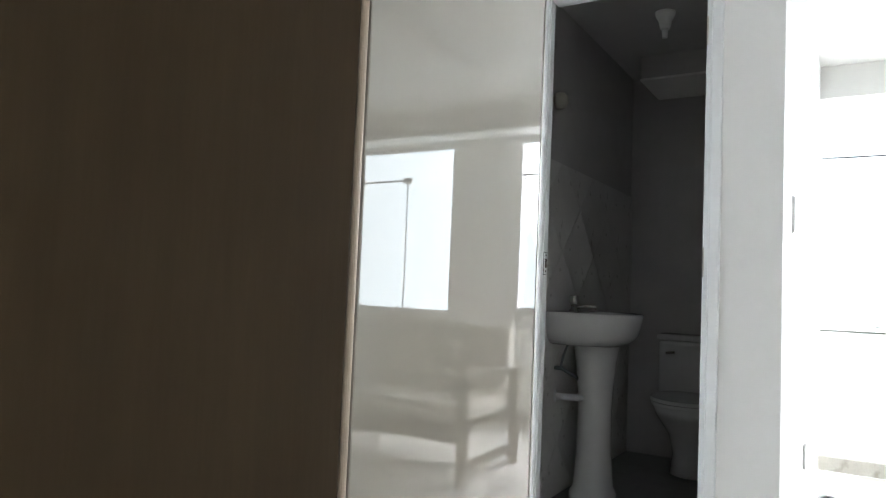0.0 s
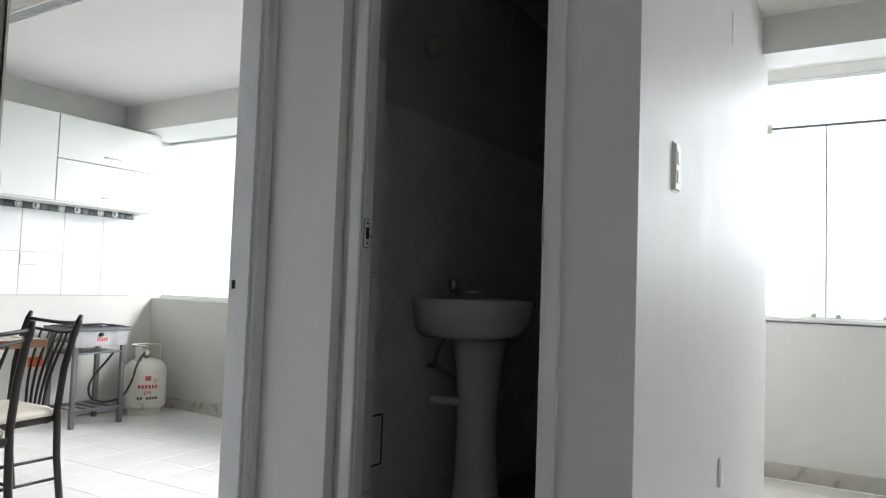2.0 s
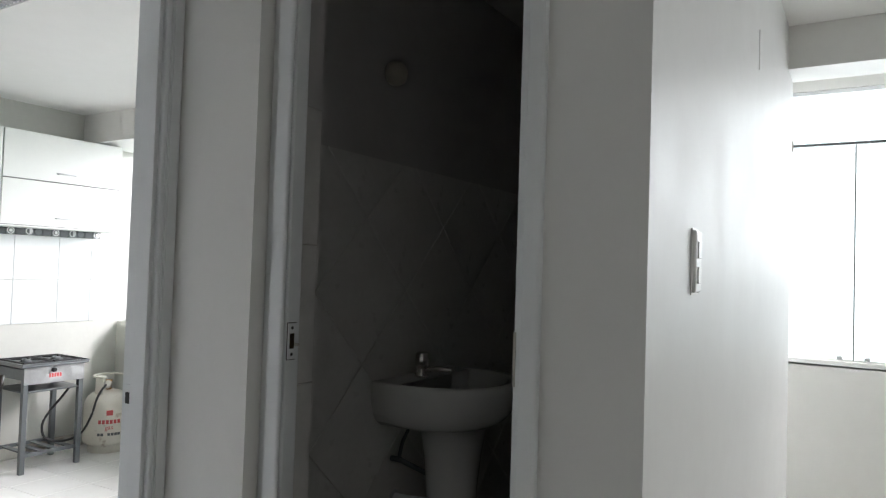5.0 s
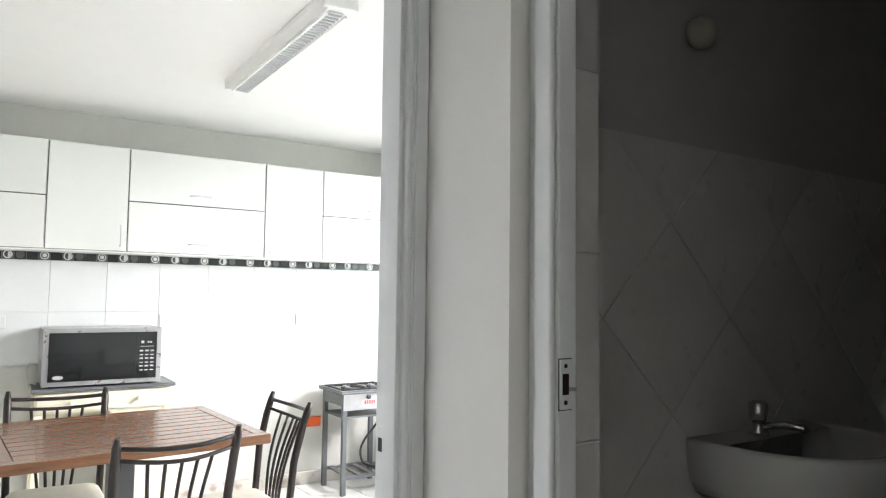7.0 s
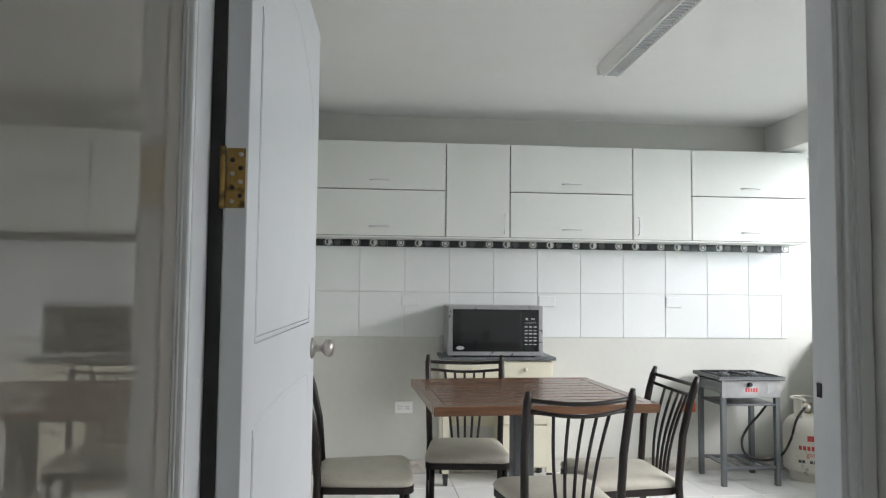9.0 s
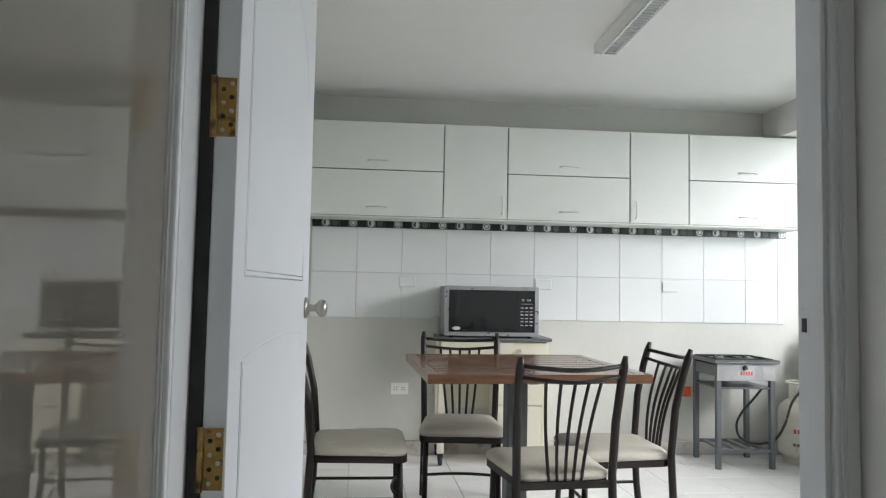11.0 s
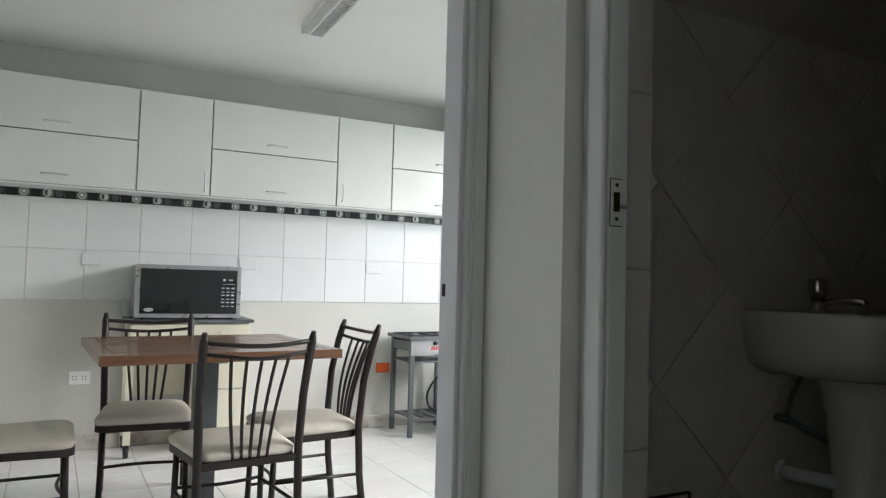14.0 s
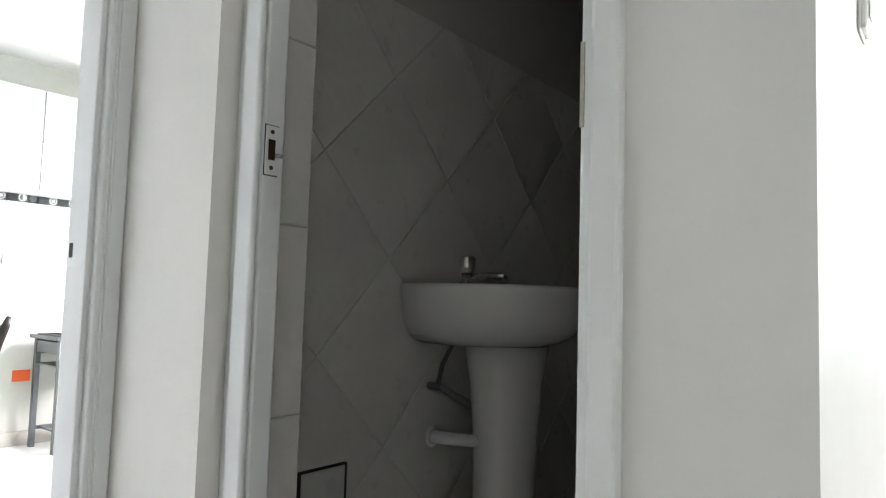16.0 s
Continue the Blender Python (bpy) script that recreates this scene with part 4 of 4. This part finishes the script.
def toilet():
    t = thing("toilet", pose(3.49, 0.7, WF, 0, 0, 90), "white ceramic toilet with cistern and closed lid", "toilet")
    part("cistern", B(-0.21, 0.21, 0.0, 0.17, 0.36, 0.66, 0.02, 3), CERAMIC, t)
    part("cistern_lid", B(-0.22, 0.22, -0.002, 0.182, 0.661, 0.695, 0.012, 3), CERAMIC, t)
    part("flush_lever", shifted(tube(bmesh.new(), ((0, 0, 0), (0.045, 0, -0.006)), 0.007, 8), pose(0.12, 0.182, 0.6)), CHROME, t, "small chrome flush lever")
    bm = bmesh.new()
    rings = []
    for w, y0, y1, z in ((0.11, 0.15, 0.4, 0.0), (0.1, 0.15, 0.37, 0.1), (0.12, 0.12, 0.42, 0.2), (0.17, 0.1, 0.54, 0.3), (0.185, 0.1, 0.585, 0.36)):
        rings.append([bm.verts.new((w * math.cos(6.2832 * k / 26), (y0 + y1) / 2 + (y1 - y0) / 2 * math.sin(6.2832 * k / 26), z)) for k in range(26)])
    for u, w in zip(rings, rings[1:]):
        for k in range(26):
            bm.faces.new((u[k], u[(k + 1) % 26], w[(k + 1) % 26], w[k])).smooth = True
    bm.faces.new(rings[0][::-1])
    bm.faces.new(rings[-1])
    part("bowl", bm, CERAMIC, t)
    for nm, z0, z1, g in (("seat_ring", 0.362, 0.376, 0.0), ("lid", 0.38, 0.397, 0.004)):
        o = [((0.188 + g) * math.cos(6.2832 * k / 26), 0.36 + (0.235 + g) * math.sin(6.2832 * k / 26)) for k in range(26)]
        part(nm, slab(bmesh.new(), o, z0, z1), CERAMIC, t)


toilet()
hold = thing("lamp_holder", pose(2.56, 0.73, H - 0.031), "bare white ceiling lamp holder", "lamp holder")
part("base", lathe(bmesh.new(), ((0.022, -0.075), (0.028, -0.04), (0.042, -0.016), (0.044, 0.0)), 20), PLASTIC, hold)
part("stem", lathe(bmesh.new(), ((0.012, -0.115), (0.014, -0.0755)), 12), PLASTIC, hold)
wl = thing("wall_lamp", pose(2.3, 1.1285, 1.912, 90, 0, 0), "round cream lamp holder high on the bathroom wall", "lamp holder")
part("globe", lathe(bmesh.new(), ((0.034, 0), (0.038, 0.015), (0.034, 0.035), (0.02, 0.048), (0.006, 0.052)), 22), GLOBE, wl)
bm = bmesh.new()
for a in ((1.945, 2.075, 0.6, 0.604), (1.945, 2.075, 0.44, 0.444), (1.945, 1.949, 0.444, 0.6), (2.071, 2.075, 0.444, 0.6)):
    box(bm, a[0], a[1], 1.112, 1.1205, a[2], a[3])
hatch = thing("access_hatch", pose(0, 0, 0), "small dark-edged access hatch in the tiled wall", "hatch")
part("frame", bm, BLACK, hatch)
part("cover", B(1.949, 2.071, 1.115, 1.1205, 0.4445, 0.5995), WCTILE, hatch)


# ---- living room ----
def sofa():
    s = thing("sofa", pose(2.78, -1.48, 0, 0, 0, 0), "low wooden two-seat sofa with cream cushions", "sofa")
    W, D = 1.1, 0.7
    for y in (-W / 2, W / 2 - 0.05):
        part("post", B(0, 0.05, y, y + 0.05, 0, 0.58, 0.004), SOFAWOOD, s)
        part("post", B(D - 0.05, D, y, y + 0.05, 0, 0.58, 0.004), SOFAWOOD, s)
        part("armrest", B(-0.02, D + 0.01, y - 0.01, y + 0.06, 0.581, 0.61, 0.005), SOFAWOOD, s)
        part("foot_rail", B(0.0502, D - 0.0502, y + 0.005, y + 0.045, 0.08, 0.12, 0.003), SOFAWOOD, s)
    part("front_apron", B(0.01, 0.045, -W / 2 + 0.0502, W / 2 - 0.0502, 0.22, 0.32, 0.003), SOFAWOOD, s)
    part("seat_board", B(0.046, D - 0.06, -W / 2 + 0.0502, W / 2 - 0.0502, 0.27, 0.3), SOFAWOOD, s)
    part("seat_cushion", B(0.0, D - 0.15, -W / 2 + 0.052, W / 2 - 0.052, 0.322, 0.43, 0.03, 4), SOFACUSH, s)
    bm = B(0, 0.12, -W / 2 + 0.052, W / 2 - 0.052, 0.0, 0.46, 0.035, 4)
    part("back_cushion", shifted(bm, pose(D - 0.17, 0, 0.41, 0, 14, 0)), SOFACUSH, s)


sofa()


# ---- tiles ----
def lay(parent, me, m, cols, rows, w, h, keep=None, name="tile"):
    for i in cols:
        for j in rows:
            if keep is None or keep(i, j):
                piece(name, me, parent, m @ pose((i + 0.5) * w, (j + 0.5) * h, 0))


# kitchen wall: two rows of tiles and a patterned border, facing -y
up = pose(0, 0, 0, 90, 0, 0)
me = tile_mesh(0.2915, 0.2915, 0.007, TILE)
lay(wall_kb, me, pose(0.33, 4.6205, 0.874) @ up, range(0, 10), range(0, 2), 0.294, 0.294)
for x0, w in ((3.27, 0.232), (3.502, 0.044)):
    me = tile_mesh(w - 0.0025, 0.2915, 0.007, TILE)
    lay(wall_kb, me, pose(x0, 4.6205, 0.874) @ up, range(0, 1), range(0, 2), w, 0.294)


def border_disc(r, mat, t=0.001):
    bm = lathe(bmesh.new(), ((r, 0), (r, t)), 14)
    m = bpy.data.meshes.new("disc")
    bm.to_mesh(m)
    bm.free()
    m.materials.append(mat)
    return m


def half_disc(r, mat, t=0.001):
    bm = slab(bmesh.new(), [(r * math.sin(math.pi * k / 10), r * math.cos(math.pi * k / 10)) for k in range(11)], 0, t)
    m = bpy.data.meshes.new("half_disc")
    bm.to_mesh(m)
    bm.free()
    m.materials.append(mat)
    return m


sq = {k: tile_mesh(0.0578, 0.053, 0.007, m) for k, m in (("b", BTILE), ("w", GTILE), ("g", BTILE))}
discs = {"big_w": border_disc(0.0235, WTILE), "ring": border_disc(0.0175, GTILE), "in_w": border_disc(0.0115, WTILE), "grey": border_disc(0.022, GTILE), "half_w": half_disc(0.0165, WTILE)}
x, k = 0.33, 0
while x + 0.03 < 3.546:
    kind = k % 5
    at = pose(x + 0.0294, 4.6195, 1.489) @ up
    t = piece("border_tile", sq["b" if kind in (0, 3) else "g" if kind == 2 else "w"], wall_kb, at)
    def disc(which, dx, lift):
        piece("border_disc", discs[which], t, pose(dx, 0, lift))
    if kind == 1:
        disc("big_w", 0, 0.0002)
        disc("ring", 0, 0.0014)
        disc("half_w", 0, 0.0026)
    elif kind == 2:
        disc("grey", 0, 0.0002)
    elif kind == 4:
        disc("big_w", 0, 0.0002)
        disc("ring", 0, 0.0014)
        disc("in_w", 0, 0.0026)
    x, k = x + 0.0588, k + 1

# bathroom wall: 30 cm tiles on the diagonal, facing -y
def clipped(poly, axis, limit, above):
    out = []
    for p, q in zip(poly, poly[1:] + poly[:1]):
        a, b = (p[axis] - limit) * above, (q[axis] - limit) * above
        if a >= 0:
            out.append(p)
        if a * b < 0:
            k = a / (a - b)
            out.append((p[0] + (q[0] - p[0]) * k, p[1] + (q[1] - p[1]) * k))
    return out


me = tile_mesh(0.2984, 0.2984, 0.005, WCTILE, 0.0003)
half, full = 0.1492 * math.sqrt(2), 0.15 * math.sqrt(2)
for i in range(-2, 10):
    for j in range(-5, 6):
        cx, cz = 1.982 + i * full, 0.828 + full + (2 * j + i % 2) * full
        poly = [(cx + half, cz), (cx, cz + half), (cx - half, cz), (cx, cz - half)]
        cut = poly
        for axis, limit, above in ((0, 1.7915, 1), (0, 3.498, -1), (1, 0.177, 1), (1, 1.643, -1)):
            cut = clipped(cut, axis, limit, above) if cut else cut
        if len(cut) == 4 and cut == poly:
            piece("tile", me, wall_wl, pose(cx, 1.12, cz) @ up @ pose(0, 0, 0, 0, 0, 45))
        elif len(cut) > 2:
            bm = slab(bmesh.new(), [(x - cx, z - cz) for x, z in cut], -0.005, 0)
            ob = part("tile", bm, WCTILE, wall_wl)
            ob.matrix_basis = pose(cx, 1.12, cz) @ up
me = tile_mesh(0.094, 0.3025, 0.006, WCTILE)
for j in range(5):
    piece("tile", me, rev, pose(1.738, 0.9385, 0.3 + 0.305 * j) @ up)

# floors
T = 0.298
me = tile_mesh(T - 0.003, T - 0.003, 0.006, FLOORTILE)
turn = pose(2.47, 2.838, 0, 0, 0, 2.2)
for i in range(-8, 6):
    for j in range(-6, 7):
        m = turn @ pose((i + 0.5) * T, (j + 0.5) * T, 0)
        if 0.2 < m.translation.x < 3.9 and 1.2 < m.translation.y < 4.86:
            piece("tile", me, floor_k, m)
T = 0.6
me = tile_mesh(T - 0.004, T - 0.004, 0.006, LIVTILE)
for i in range(-4, 8):
    for j in range(-10, 2):
        x, y = 0.2 + (i + 0.5) * T, -0.26 + (j + 0.5) * T
        if -2.2 < x < 4.7 and (y < 0.2 or x < 1.4):
            piece("tile", me, floor_l, pose(x, y, 0))


def cut_tile(x0, x1, y0, y1):
    """A tile trimmed to fit along a wall."""
    piece("tile", tile_mesh(x1 - x0 - 0.004, y1 - y0 - 0.004, 0.006, LIVTILE), floor_l, pose((x0 + x1) / 2, (y0 + y1) / 2, 0))


for j in range(-9, 2):
    cut_tile(4.4, 4.62, -0.26 + (j - 1) * T + T, -0.26 + j * T + T)
cut_tile(3.965, 4.4, 0.34, 0.89)
cut_tile(0.53, 0.8, 0.94, 1.2)
cut_tile(0.8, 1.4, 0.94, 1.2)
cut_tile(1.4, 1.6, 0.94, 1.2)
cut_tile(1.4, 1.6, 0.34, 0.94)
